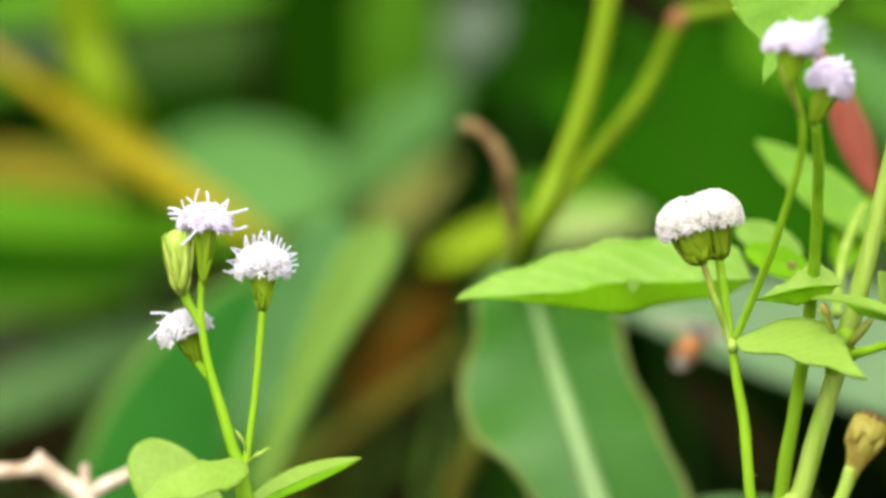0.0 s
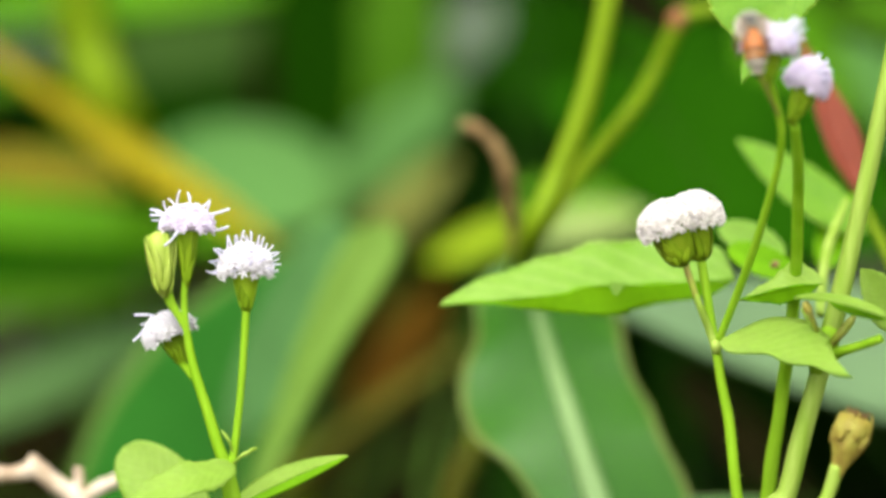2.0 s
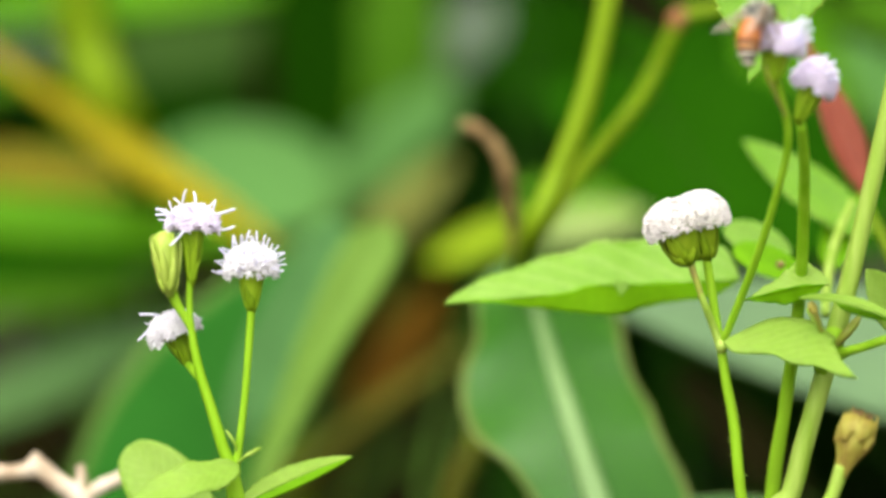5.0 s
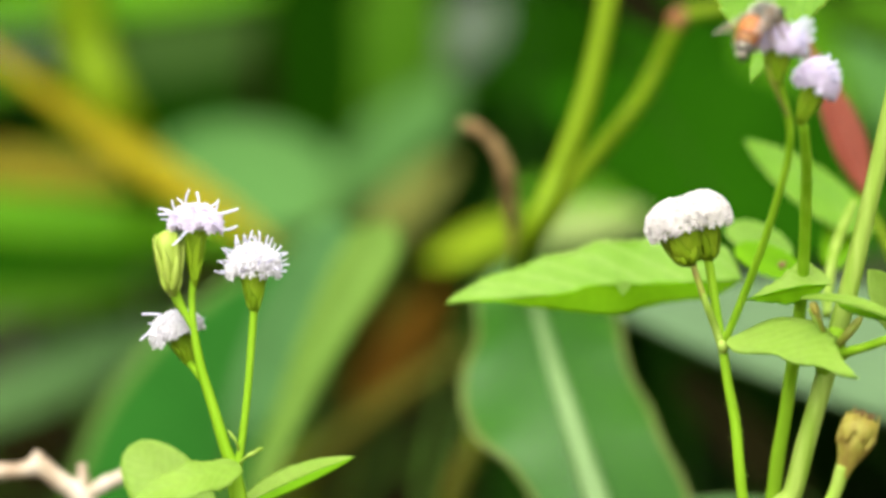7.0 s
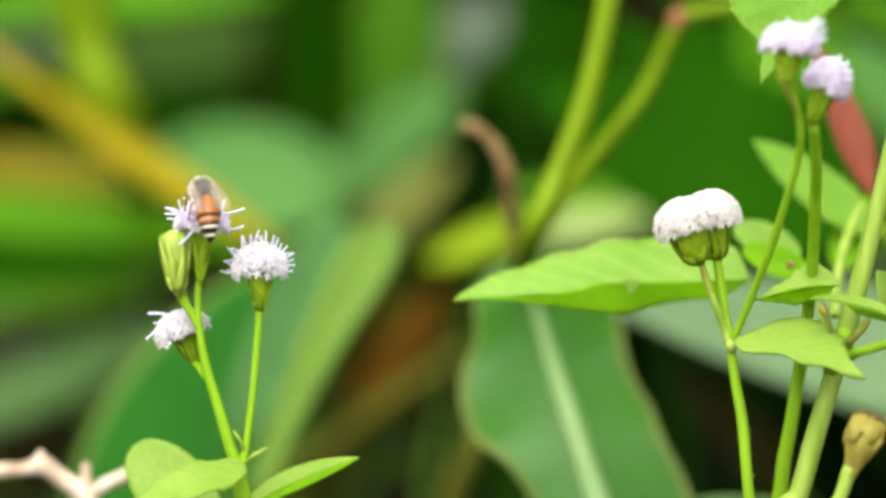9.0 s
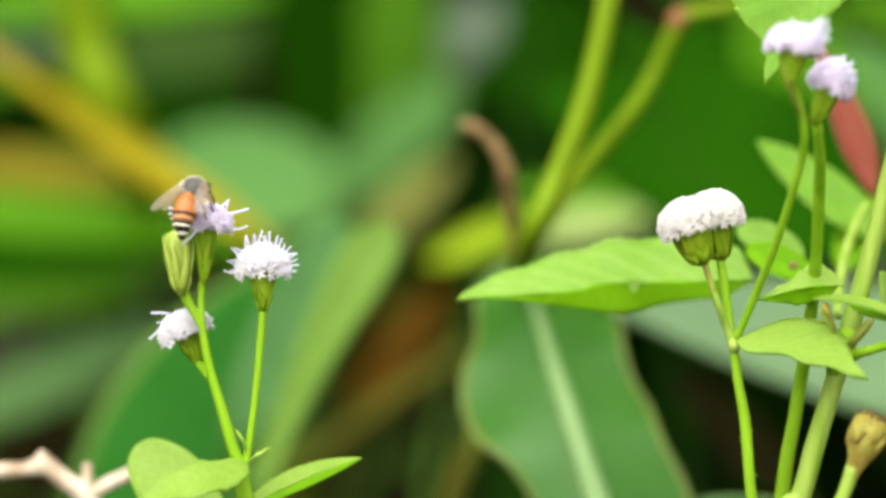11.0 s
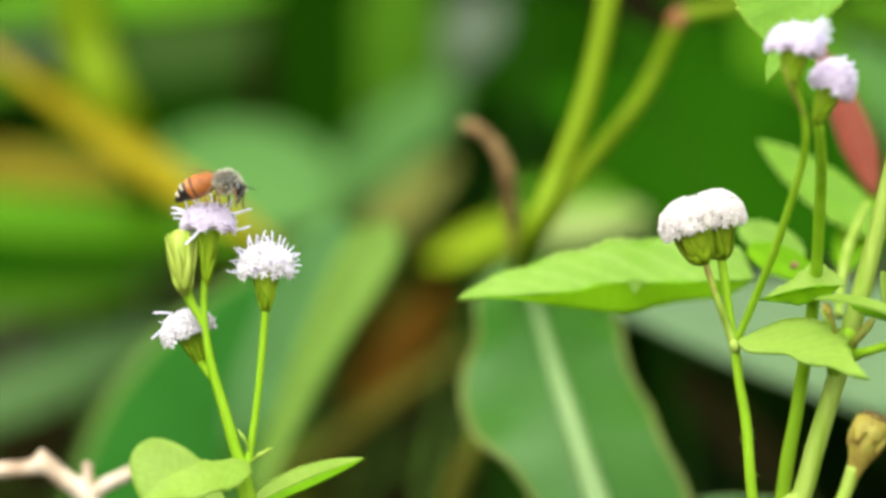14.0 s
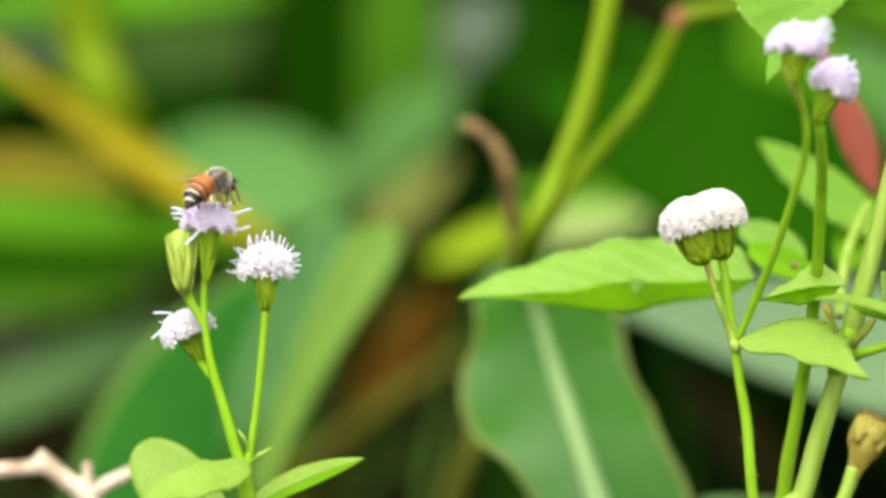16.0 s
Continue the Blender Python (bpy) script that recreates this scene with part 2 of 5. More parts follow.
def wing_material():
    m, n, l, b = material("bee_wing", 0.25, 0.5)
    l.new(ramp(n, l, noisy(n, l, 900, 3.0), [(0.3, (0.50, 0.40, 0.32)), (0.7, (0.72, 0.62, 0.54))]), b.inputs["Base Color"])
    clear = n.new("ShaderNodeBsdfTransparent")
    mix = n.new("ShaderNodeMixShader")
    mix.inputs[0].default_value = 0.11
    l.new(clear.outputs[0], mix.inputs[1])
    l.new(b.outputs[0], mix.inputs[2])
    l.new(mix.outputs[0], n["Material Output"].inputs[0])
    return m


WING = wing_material()


# ---- building blocks ----
def part(name, bm, mat, parent, label=""):
    me = bpy.data.meshes.new(name)
    bm.to_mesh(me)
    bm.free()
    for p in me.polygons:
        p.use_smooth = True
    me.materials.append(mat)
    ob = new(name, me)
    ob.parent = parent
    return tagged(ob, label)


def piece(name, me, parent, m):
    ob = new(name, me)
    ob.parent = parent
    ob.matrix_local = m
    return ob


def mesh_of(name, bm, mat):
    me = bpy.data.meshes.new(name)
    bm.to_mesh(me)
    bm.free()
    for p in me.polygons:
        p.use_smooth = True
    me.materials.append(mat)
    return me


def thing(name, place, label, category, group="", kind=""):
    ob = new(name)
    ob.empty_display_size = 0.01
    ob.matrix_world = Matrix.Translation(place)
    return tagged(ob, label, category, group, kind)


def smooth(points, radii, steps):
    """Catmull-Rom through the points, with the radii eased along."""
    pts = [Vector(p) for p in points]
    ext = [pts[0] * 2 - pts[1]] + pts + [pts[-1] * 2 - pts[-2]]
    out, rad = [], []
    for i in range(len(pts) - 1):
        p0, p1, p2, p3 = ext[i:i + 4]
        for k in range(steps + (i == len(pts) - 2)):
            t = k / steps
            out.append(0.5 * (2 * p1 + (p2 - p0) * t + (2 * p0 - 5 * p1 + 4 * p2 - p3) * t * t + (3 * p1 - p0 - 3 * p2 + p3) * t ** 3))
            rad.append(radii[i] * (1 - t) + radii[i + 1] * t)
    return out, rad


def tube(points, radii, segs=10, steps=6, origin=(0, 0, 0), ridges=0.0, bm=None, squash=1.0):
    """A closed round stem along a smooth line; ridges gives it ribs."""
    bm = bm or bmesh.new()
    if isinstance(radii, (int, float)):
        radii = [radii] * len(points)
    line, rad = smooth(points, radii, steps)
    o = Vector(origin)
    rings, side = [], None
    for i, c in enumerate(line):
        t = (line[min(i + 1, len(line) - 1)] - line[max(i - 1, 0)]).normalized()
        if side is None:
            side = t.orthogonal().normalized()
        side = (side - t * side.dot(t)).normalized()
        up = t.cross(side)
        ring = []
        for k in range(segs):
            a = 2 * math.pi * k / segs
            r = rad[i] * (1 + ridges * (1 if k % 2 else -1))
            ring.append(bm.verts.new(c - o + side * math.cos(a) * r + up * math.sin(a) * r * squash))
        rings.append(ring)
    for a, b in zip(rings, rings[1:]):
        for k in range(segs):
            bm.faces.new((a[k], a[(k + 1) % segs], b[(k + 1) % segs], b[k]))
    bm.faces.new(rings[0][::-1])
    bm.faces.new(rings[-1])
    return bm


def lathe(profile, segs=14, bm=None, m=None, lump=0.0):
    """A body of turning round z from (radius, height) pairs."""
    bm = bm or bmesh.new()
    m = m or Matrix()
    rings = []
    for r, z in profile:
        ring = []
        for k in range(segs):
            a = 2 * math.pi * k / segs
            q = r * (1 + lump * math.sin(5 * a + z * 4000))
            ring.append(bm.verts.new(m @ Vector((q * math.cos(a), q * math.sin(a), z))))
        rings.append(ring)
    for a, b in zip(rings, rings[1:]):
        for k in range(segs):
            bm.faces.new((a[k], a[(k + 1) % segs], b[(k + 1) % segs], b[k]))
    bm.faces.new(rings[0][::-1])
    bm.faces.new(rings[-1])
    return bm


def ovate(u):
    return (u ** 0.62) * ((1 - u) ** 0.85) / 0.452 if 0 < u < 1 else 0.0


def lance(u):
    return math.sin(math.pi * min(max(u, 0), 1) ** 0.9) ** 0.7 if 0 < u < 1 else 0.0


def pointed(u):
    w = ovate(min(u * 1.14, 1.0))
    return max(w, 0.13 * (1 - u) / 0.14 if u > 0.8 else 0.0)


def parallel(u):
    return math.sin(math.pi * min(max(u, 0), 1)) ** 0.45 if 0 < u < 1 else 0.0


def profile(*pairs):
    """An outline from (place along the midrib, share of the half-width) pairs, eased between them."""
    us, ws = [p[0] for p in pairs], [p[1] for p in pairs]
    last = len(pairs) - 1
    slope = [(ws[min(i + 1, last)] - ws[max(i - 1, 0)]) / (us[min(i + 1, last)] - us[max(i - 1, 0)]) for i in range(last + 1)]

    def width(u):
        i = max(k for k in range(last) if us[k] <= u or k == 0)
        d = us[i + 1] - us[i]
        t = min(max((u - us[i]) / d, 0.0), 1.0)
        return max(0.0, (2 * t ** 3 - 3 * t * t + 1) * ws[i] + (t ** 3 - 2 * t * t + t) * d * slope[i] + (3 * t * t - 2 * t ** 3) * ws[i + 1] + (t ** 3 - t * t) * d * slope[i + 1])
    return width


def blade(base, tip, half, normal, origin=(0, 0, 0), arch=0.0, folds=(0.15, 0.15), shape=ovate, teeth=0, tooth=0.0, wave=0.0, waves=3.0,
          nu=40, nv=10, thick=0.00025, droop=0.0, bites=(), halves=(1.0, 1.0), seed=0, bend=0.0):
    """A leaf blade from base to tip: half its greatest half-width, normal its upper face, folds the lift of either half off the midrib,
    shape one outline or a pair of them for the two halves, bend a sideways curve of the midrib, teeth a saw-toothed margin, wave a rippled margin, bites (u, v0, radius) eaten out of the margin."""
    bm = bmesh.new()
    layer = bm.loops.layers.uv.new("UVMap")
    a, b, n0, o = Vector(base), Vector(tip), Vector(normal).normalized(), Vector(origin)
    axis = b - a
    t0 = axis.normalized()
    n0 = (n0 - t0 * n0.dot(t0)).normalized()
    side = t0.cross(n0)
    rng = random.Random(seed)
    ph = rng.uniform(0, 6)
    sides = shape if isinstance(shape, tuple) else (shape, shape)
    grid, low, uvs = [], [], {}
    for i in range(nu + 1):
        u = i / nu
        c = a + axis * u + (n0 * arch + side * bend) * axis.length * 4 * u * (1 - u) - n0 * droop * axis.length * u * u
        wide = [max(half * f(u), half * 0.012) for f in sides]
        top, bot = [], []
        for j in range(nv + 1):
            v = 2 * j / nv - 1
            e = abs(v)
            reach = wide[v > 0] * halves[v > 0]
            if teeth and e > 0.99:
                reach *= 1 + tooth * (1 - 2 * ((u * teeth) % 1.0))
            for bu, bv, br in bites:
                if v * bv > 0 and abs(u - bu) < br:
                    reach *= 1 - abs(bv) * math.sqrt(1 - ((u - bu) / br) ** 2) * (e > 0.55)
            f = folds[v > 0]
            lift = math.sin(f) * reach * e + wave * half * e * e * math.sin(2 * math.pi * waves * u + ph + (1.3 if v > 0 else 0))
            p = c - o + side * v * reach * math.cos(f) + n0 * lift
            x = bm.verts.new(p + n0 * thick * 0.5)
            y = bm.verts.new(p - n0 * thick * 0.5)
            uvs[x] = uvs[y] = (u, j / nv)
            top.append(x)
            bot.append(y)
        grid.append(top)
        low.append(bot)
    for i in range(nu):
        for j in range(nv):
            bm.faces.new((grid[i][j], grid[i + 1][j], grid[i + 1][j + 1], grid[i][j + 1]))
            bm.faces.new((low[i][j], low[i][j + 1], low[i + 1][j + 1], low[i + 1][j]))
        bm.faces.new((grid[i][0], low[i][0], low[i + 1][0], grid[i + 1][0]))
        bm.faces.new((grid[i][nv], grid[i + 1][nv], low[i + 1][nv], low[i][nv]))
    for k in (0, nu):
        for j in range(nv):
            q = (grid[k][j], grid[k][j + 1], low[k][j + 1], low[k][j])
            bm.faces.new(q if k == 0 else q[::-1])
    for f in bm.faces:
        for loop in f.loops:
            loop[layer].uv = uvs[loop.vert]
    line = [a + axis * u + (n0 * arch + side * bend) * axis.length * 4 * u * (1 - u) - n0 * droop * axis.length * u * u for u in [k / 8 for k in range(9)]]
    return bm, line, n0


def leaf(parent, mat, base, tip, half, normal, rib=0.0002, rib_mat=None, label="", **more):
    """A leaf under its plant, with the midrib as a piece of its own."""
    o = parent.matrix_world.translation
    bm, line, n0 = blade(base, tip, half, normal, o, **more)
    ob = part("leaf", bm, mat, parent, label)
    part("midrib", tube([p - n0 * rib * 0.1 for p in line], [rib * (1 - 0.8 * k / 8) for k in range(9)], 8, 2, o), rib_mat or (PALE_RIB if rib > 0.0003 else WEED_RIB), ob, "pale raised midrib")
    return ob


def stem(parent, points, radii, mat, label="", name="stem", segs=10, ridges=0.0):
    return part(name, tube(points, radii, segs, 6, parent.matrix_world.translation, ridges), mat, parent, label)


# small shared meshes for the flower heads
def style_mesh(name, bend):
    bm = tube([(0, 0, 0), (0, 0, 0.0009), (bend * 0.0003, 0, 0.0016), (bend * 0.0008, 0, 0.0023)], [0.00009, 0.00010, 0.00012, 0.00010], 6, 3)
    return mesh_of(name, bm, STYLE)


def floret_mesh(name, mat, r, h):
    """A tiny tube with five spread lobes."""
    bm = lathe([(r * 0.35, -h * 0.5), (r * 0.45, 0), (r * 0.8, h * 0.5), (r * 0.45, h * 0.55)], 8)
    for k in range(5):
        a = 2 * math.pi * k / 5
        m = Matrix.Rotation(a, 4, "Z") @ Matrix.Translation((r * 0.75, 0, h * 0.5)) @ Matrix.Rotation(0.9, 4, "Y")
        lathe([(r * 0.12, 0), (r * 0.36, h * 0.2), (r * 0.30, h * 0.42), (r * 0.05, h * 0.58)], 6, bm, m)
    return mesh_of(name, bm, mat)


STYLES = [style_mesh("style", b) for b in (0.0, 0.6, -0.6, 1.2, -1.0)]
FLORETS = {m.name: floret_mesh("floret", m, 0.00036, 0.0007) for m in (PETAL, PETAL_WHITE, PETAL_LILAC)}


def bract_mesh(h, w, mat, bulge=0.0):
    """A narrow pointed scale, keeled on its back and bowed outward."""
    bm = bmesh.new()
    for i in range(6):
        u = i / 5
        half = w * (0.55 + 0.45 * math.sin(math.pi * min(u * 1.1, 1.0))) * (1.0 if u < 0.7 else max(0.06, (1 - u) / 0.3))
        y = bulge * math.sin(math.pi * (0.15 + 0.75 * u))
        for x, d in ((-half, -w * 0.1), (0, w * 0.28), (half, -w * 0.1), (0, -w * 0.3)):
            bm.verts.new((x, y + d * (1 - 0.6 * u), u * h))
    bm.verts.ensure_lookup_table()
    v = bm.verts
    for i in range(5):
        for k in range(4):
            bm.faces.new((v[i * 4 + k], v[i * 4 + (k + 1) % 4], v[i * 4 + 4 + (k + 1) % 4], v[i * 4 + 4 + k]))
    bm.faces.new((v[3], v[2], v[1], v[0]))
    bm.faces.new((v[20], v[21], v[22], v[23]))
    return mesh_of("bract", bm, mat)


def flower_head(parent, neck, axis, cup_r, cup_h, dome_r, dome_h, styles, reach, petals, seed, label, low=0.15, florets=80, green=None, bed=True, bell=0.12, grain=1.0, mouth=0.70):
    """A composite flower: green cup of overlapping narrow bracts, a dome of tiny florets and thread-like styles; bell rounds the cup."""
    rng = random.Random(seed)
    green = green or CUP
    m = Matrix.Translation(Vector(neck) - parent.matrix_world.translation) @ Vector(axis).to_track_quat("Z", "Y").to_matrix().to_4x4()
    body = [(cup_r * (0.24 + mouth * (k / 6) ** 0.9 + bell * math.sin(math.pi * k / 6)), cup_h * (k / 6 * (1.1 if bed else 1.06) - 0.12)) for k in range(7)]
    cup = part("flower_head", lathe(body + ([(cup_r * 0.3, cup_h)] if bed else [(cup_r * 0.62, cup_h * 1.03), (cup_r * 0.2, cup_h * 1.08)]), 20), green, parent, label)
    cup.matrix_local = m
    for ring, count, tall, start in ((0, 10, 1.02, 0.0), (1, 8, 0.72, -0.02), (2, 5, 0.45, -0.04)):
        me = bract_mesh(cup_h * tall, cup_r * (0.34 if bed else 0.44) * (1.0 - 0.12 * ring), green, cup_r * bell * 1.1)
        for k in range(count):
            a = 2 * math.pi * (k + 0.5 * ring) / count + rng.uniform(-0.12, 0.12)
            r0 = 0.23 + 0.015 * ring
            lean = Matrix.Rotation(-math.atan((mouth + 0.25 - r0) * cup_r / cup_h) - 0.02 * ring + rng.uniform(-0.05, 0.05) * (1 if bed else 2), 4, "X") @ Matrix.Rotation(rng.uniform(-0.08, 0.08), 4, "Y")
            long = Matrix.Diagonal((1, 1, rng.uniform(0.86, 1.06) if bed else rng.uniform(0.86, 1.05), 1))
            piece("bract", me, cup, Matrix.Rotation(a, 4, "Z") @ Matrix.Translation((0, cup_r * r0, cup_h * start)) @ lean @ long)
    # the receptacle fills the heart of the dome
    if not bed:
        return cup
    part("floret_bed", lathe([(dome_r * 0.55, cup_h * 0.97), (dome_r * 0.90, cup_h + dome_h * 0.12), (dome_r * 0.86, cup_h + dome_h * 0.48),
                              (dome_r * 0.58, cup_h + dome_h * 0.86), (dome_r * 0.1, cup_h + dome_h * 0.97)], 18, None, None, 0.05), petals, cup)
    me = FLORETS[petals.name]
    for k in range(florets):
        f = (k + 0.5) / florets
        pol = math.acos(1 - f * (1 + low))
        az = k * 2.39996 + rng.uniform(-0.2, 0.2)
        d = Vector((math.sin(pol) * math.cos(az), math.sin(pol) * math.sin(az), math.cos(pol)))
        p = Vector((d.x * dome_r * 0.90, d.y * dome_r * 0.90, cup_h * 1.05 + max(d.z, -0.25) * dome_h * 0.92))
        q = (d + Vector((rng.uniform(-1, 1), rng.uniform(-1, 1), rng.uniform(-0.2, 1))) * 0.25).to_track_quat("Z", "Y").to_matrix().to_4x4()
        piece("floret", me, cup, Matrix.Translation(p) @ q @ Matrix.Rotation(rng.uniform(0, 6), 4, "Z") @ Matrix.Scale(grain * rng.uniform(0.75, 1.25), 4))
    for k in range(styles):
        f = (k + 0.5) / styles
        pol = math.acos(1 - f * (1.0 + low))
        az = k * 2.39996 + rng.uniform(-0.4, 0.4)
        d = Vector((math.sin(pol) * math.cos(az), math.sin(pol) * math.sin(az), math.cos(pol) + 0.12)).normalized()
        p = Vector((d.x * dome_r * 0.80, d.y * dome_r * 0.80, cup_h * 1.05 + max(d.z, -0.2) * dome_h * 0.8))
        q = (d + Vector((rng.uniform(-1, 1), rng.uniform(-1, 1), rng.uniform(-0.3, 0.6))) * 0.30).to_track_quat("Z", "Y").to_matrix().to_4x4()
        piece("style", STYLES[rng.randrange(5)], cup, Matrix.Translation(p) @ q @ Matrix.Rotation(rng.uniform(0, 6), 4, "Z") @ Matrix.Scale(reach * rng.uniform(0.75, 1.15), 4))
    return cup


def withered_bud(parent, neck, axis):
    """A dried flower head: a swollen lumpy cone with ragged curled bract tips."""
    rng = random.Random(12)
    m = Matrix.Translation(Vector(neck) - parent.matrix_world.translation) @ Vector(axis).to_track_quat("Z", "Y").to_matrix().to_4x4()
    bm = lathe([(r * 0.001, z * 0.001) for r, z in ((0.75, -1.0), (0.95, 0.3), (1.35, 1.6), (1.95, 2.9), (2.2, 4.1), (2.1, 5.2), (1.75, 6.1), (1.2, 6.6), (0.2, 6.8))], 22, None, None, 0.06)
    for v in bm.verts:
        v.co += Vector(noise.noise_vector(v.co * 700)) * 0.00030
    bud = part("flower_head", bm, WITHER, parent, "withered yellow-brown bud")
    bud.matrix_local = m
    me = bract_mesh(0.0034, 0.0008, WITHER, 0.0003)
    for k in range(14):
        a = 2.4 * k
        z = 0.0026 + 0.0022 * k / 14
        r = 0.0018 + 0.0001 * min(1.0, k / 7)
        lean = Matrix.Rotation(-0.08 + 0.30 * k / 14 + rng.uniform(-0.10, 0.12), 4, "X") @ Matrix.Rotation(rng.uniform(-0.25, 0.25), 4, "Y")
        piece("bract", me, bud, Matrix.Rotation(a, 4, "Z") @ Matrix.Translation((0, r, z)) @ lean @ Matrix.Scale(rng.uniform(0.6, 1.0), 4))
    tuft = bract_mesh(0.0011, 0.00028, DRY_DARK, 0.0001)
    for k in range(16):
        a = 2.4 * k
        piece("dried_floret", tuft, bud, Matrix.Rotation(a, 4, "Z") @ Matrix.Translation((0, 0.0012 * (k / 16) ** 0.5, 0.0063)) @ Matrix.Rotation(-rng.uniform(0.1, 0.9), 4, "X"))
    return bud


def stem_hairs(parent, points, radii, count, seed):
    """Short stiff hairs along a stem."""
    rng = random.Random(seed)
    line, rad = smooth(points, radii, 6)
    bm = bmesh.new()
    o = parent.matrix_world.translation
    for k in range(count):
        i = rng.randrange(len(line) - 1)
        c = line[i].lerp(line[i + 1], rng.random()) - o
        d = Vector((rng.gauss(0, 1), rng.gauss(0, 1), 0)).normalized()
        q = (d + Vector((0, 0, rng.uniform(-0.2, 0.6)))).normalized()
        p = c + d * rad[i] * 0.9
        tube([p, p + q * 0.00025, p + q * rng.uniform(0.0003, 0.0006)], [0.00005, 0.00004, 0.00001], 3, 1, bm=bm)
    tagged(part("stem_hair", bm, WEED_RIB, parent, "short stiff pale hairs"), kind="stuff")


# ---- ground and far thicket ----
def build_ground():
    bm = bmesh.new()
    xs = [-400, -60, -12, -4, -2] + [k * 0.25 for k in range(-6, 7)] + [2, 4, 12, 60, 400]
    grid = [[bm.verts.new((x, y, 0.008 * noise.noise((x * 3, y * 3, 0)) - 0.004 if max(abs(x), abs(y)) < 3 else -0.004)) for x in xs] for y in xs]
    for a, b in zip(grid, grid[1:]):
        for k in range(len(xs) - 1):
            bm.faces.new((a[k], a[k + 1], b[k + 1], b[k]))
    tagged(part("ground", bm, SOIL, None, "dark damp soil under the weeds"), kind="structure", category="ground")


def build_thicket(name, x0, x1, y0, y1, z0, z1, count, size, mat, label, seed):
    """A mass of broad leaves, too many to count, on thin upright stalks."""
    rng = np.random.RandomState(seed)
    verts, faces = [], []
    outline = [(0, 0, 0), (0.28, 0.25, 0.03), (0.34, 0.55, 0.02), (0.2, 0.85, -0.03), (0, 1, -0.1), (-0.2, 0.85, -0.03), (-0.34, 0.55, 0.02), (-0.28, 0.25, 0.03), (0, 0.5, -0.02)]
    tris = [(8, 0, 1), (8, 1, 2), (8, 2, 3), (8, 3, 4), (8, 4, 5), (8, 5, 6), (8, 6, 7), (8, 7, 0)]
    for k in range(count):
        e = Euler((rng.uniform(-1.3, 0.5), rng.uniform(-0.6, 0.6), rng.uniform(0, 6.283))).to_matrix()
        s = size * rng.uniform(0.5, 1.3)
        p = Vector((rng.uniform(x0, x1), rng.uniform(y0, y1), z0 + (z1 - z0) * rng.uniform(0, 1) ** 0.8))
        i = len(verts)
        verts += [tuple(p + e @ (Vector(c) * s)) for c in outline]
        faces += [tuple(i + j for j in f) for f in tris]
        if k % 6 == 0:
            i = len(verts)
            for z in (0, p.z):
                verts += [(p.x + 0.003 * math.cos(a), p.y + 0.003 * math.sin(a), z) for a in (0, 2.1, 4.2)]
            faces += [(i, i + 1, i + 4, i + 3), (i + 1, i + 2, i + 5, i + 4), (i + 2, i, i + 3, i + 5)]
    me = bpy.data.meshes.new(name)
    me.from_pydata(verts, [], faces)
    me.materials.append(mat)
    tagged(new(name, me), label, "undergrowth", kind="stuff")


build_ground()
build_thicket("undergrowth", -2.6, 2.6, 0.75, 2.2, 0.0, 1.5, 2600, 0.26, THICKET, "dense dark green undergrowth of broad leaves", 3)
# Leaf layer added above the view to shade the thicket behind.
build_thicket("undergrowth", -1.6, 1.6, 0.42, 0.8, 0.27, 1.1, 900, 0.16, THICKET, "added unseen leaf canopy that shades the thicket", 7)

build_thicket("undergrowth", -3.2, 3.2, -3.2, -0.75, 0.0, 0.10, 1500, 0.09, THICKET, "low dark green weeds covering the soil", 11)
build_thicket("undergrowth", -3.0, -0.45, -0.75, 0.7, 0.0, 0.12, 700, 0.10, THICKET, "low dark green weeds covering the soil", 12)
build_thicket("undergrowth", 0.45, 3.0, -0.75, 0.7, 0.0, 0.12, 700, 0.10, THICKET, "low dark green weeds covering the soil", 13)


# ---- the broad-leaved plants behind ----
def broad_plant(root, label, leaves, stalks=(), stalk=0.0014, stalk_mat=None):
    """A clump of broad leaves; each leaf stands on a stalk that rises from the root."""
    ob = thing("broad_leaf_plant", root, label, "plant", "broad-leaved plants behind the flowers")
    for mat, base, tip, half, normal, more in leaves:
        more = dict(more)
        petiole = more.pop("petiole", stalk)
        rib_mat = more.pop("rib_mat", None)
        rib = more.pop("rib", half * 0.07)
        more.setdefault("shape", lance)
        more.setdefault("thick", 0.0006)
        more.setdefault("nu", 36)
        leaf(ob, mat, base, tip, half, normal, rib, rib_mat or mat, **more)
        a, t = Vector(base), (Vector(tip) - Vector(base)).normalized()
        r = Vector(root)
        mid = (a + r) / 2 - t * 0.01
        stem(ob, [r, mid, a, a + t * half * 0.3], [petiole, petiole, max(rib, petiole * 0.4), rib * 0.8], stalk_mat or STALK_DARK, "", "leaf_stalk", 8)
    for pts, rad, mat, name in stalks:
        stem(ob, pts, rad, mat, "", name, 10)
    return ob


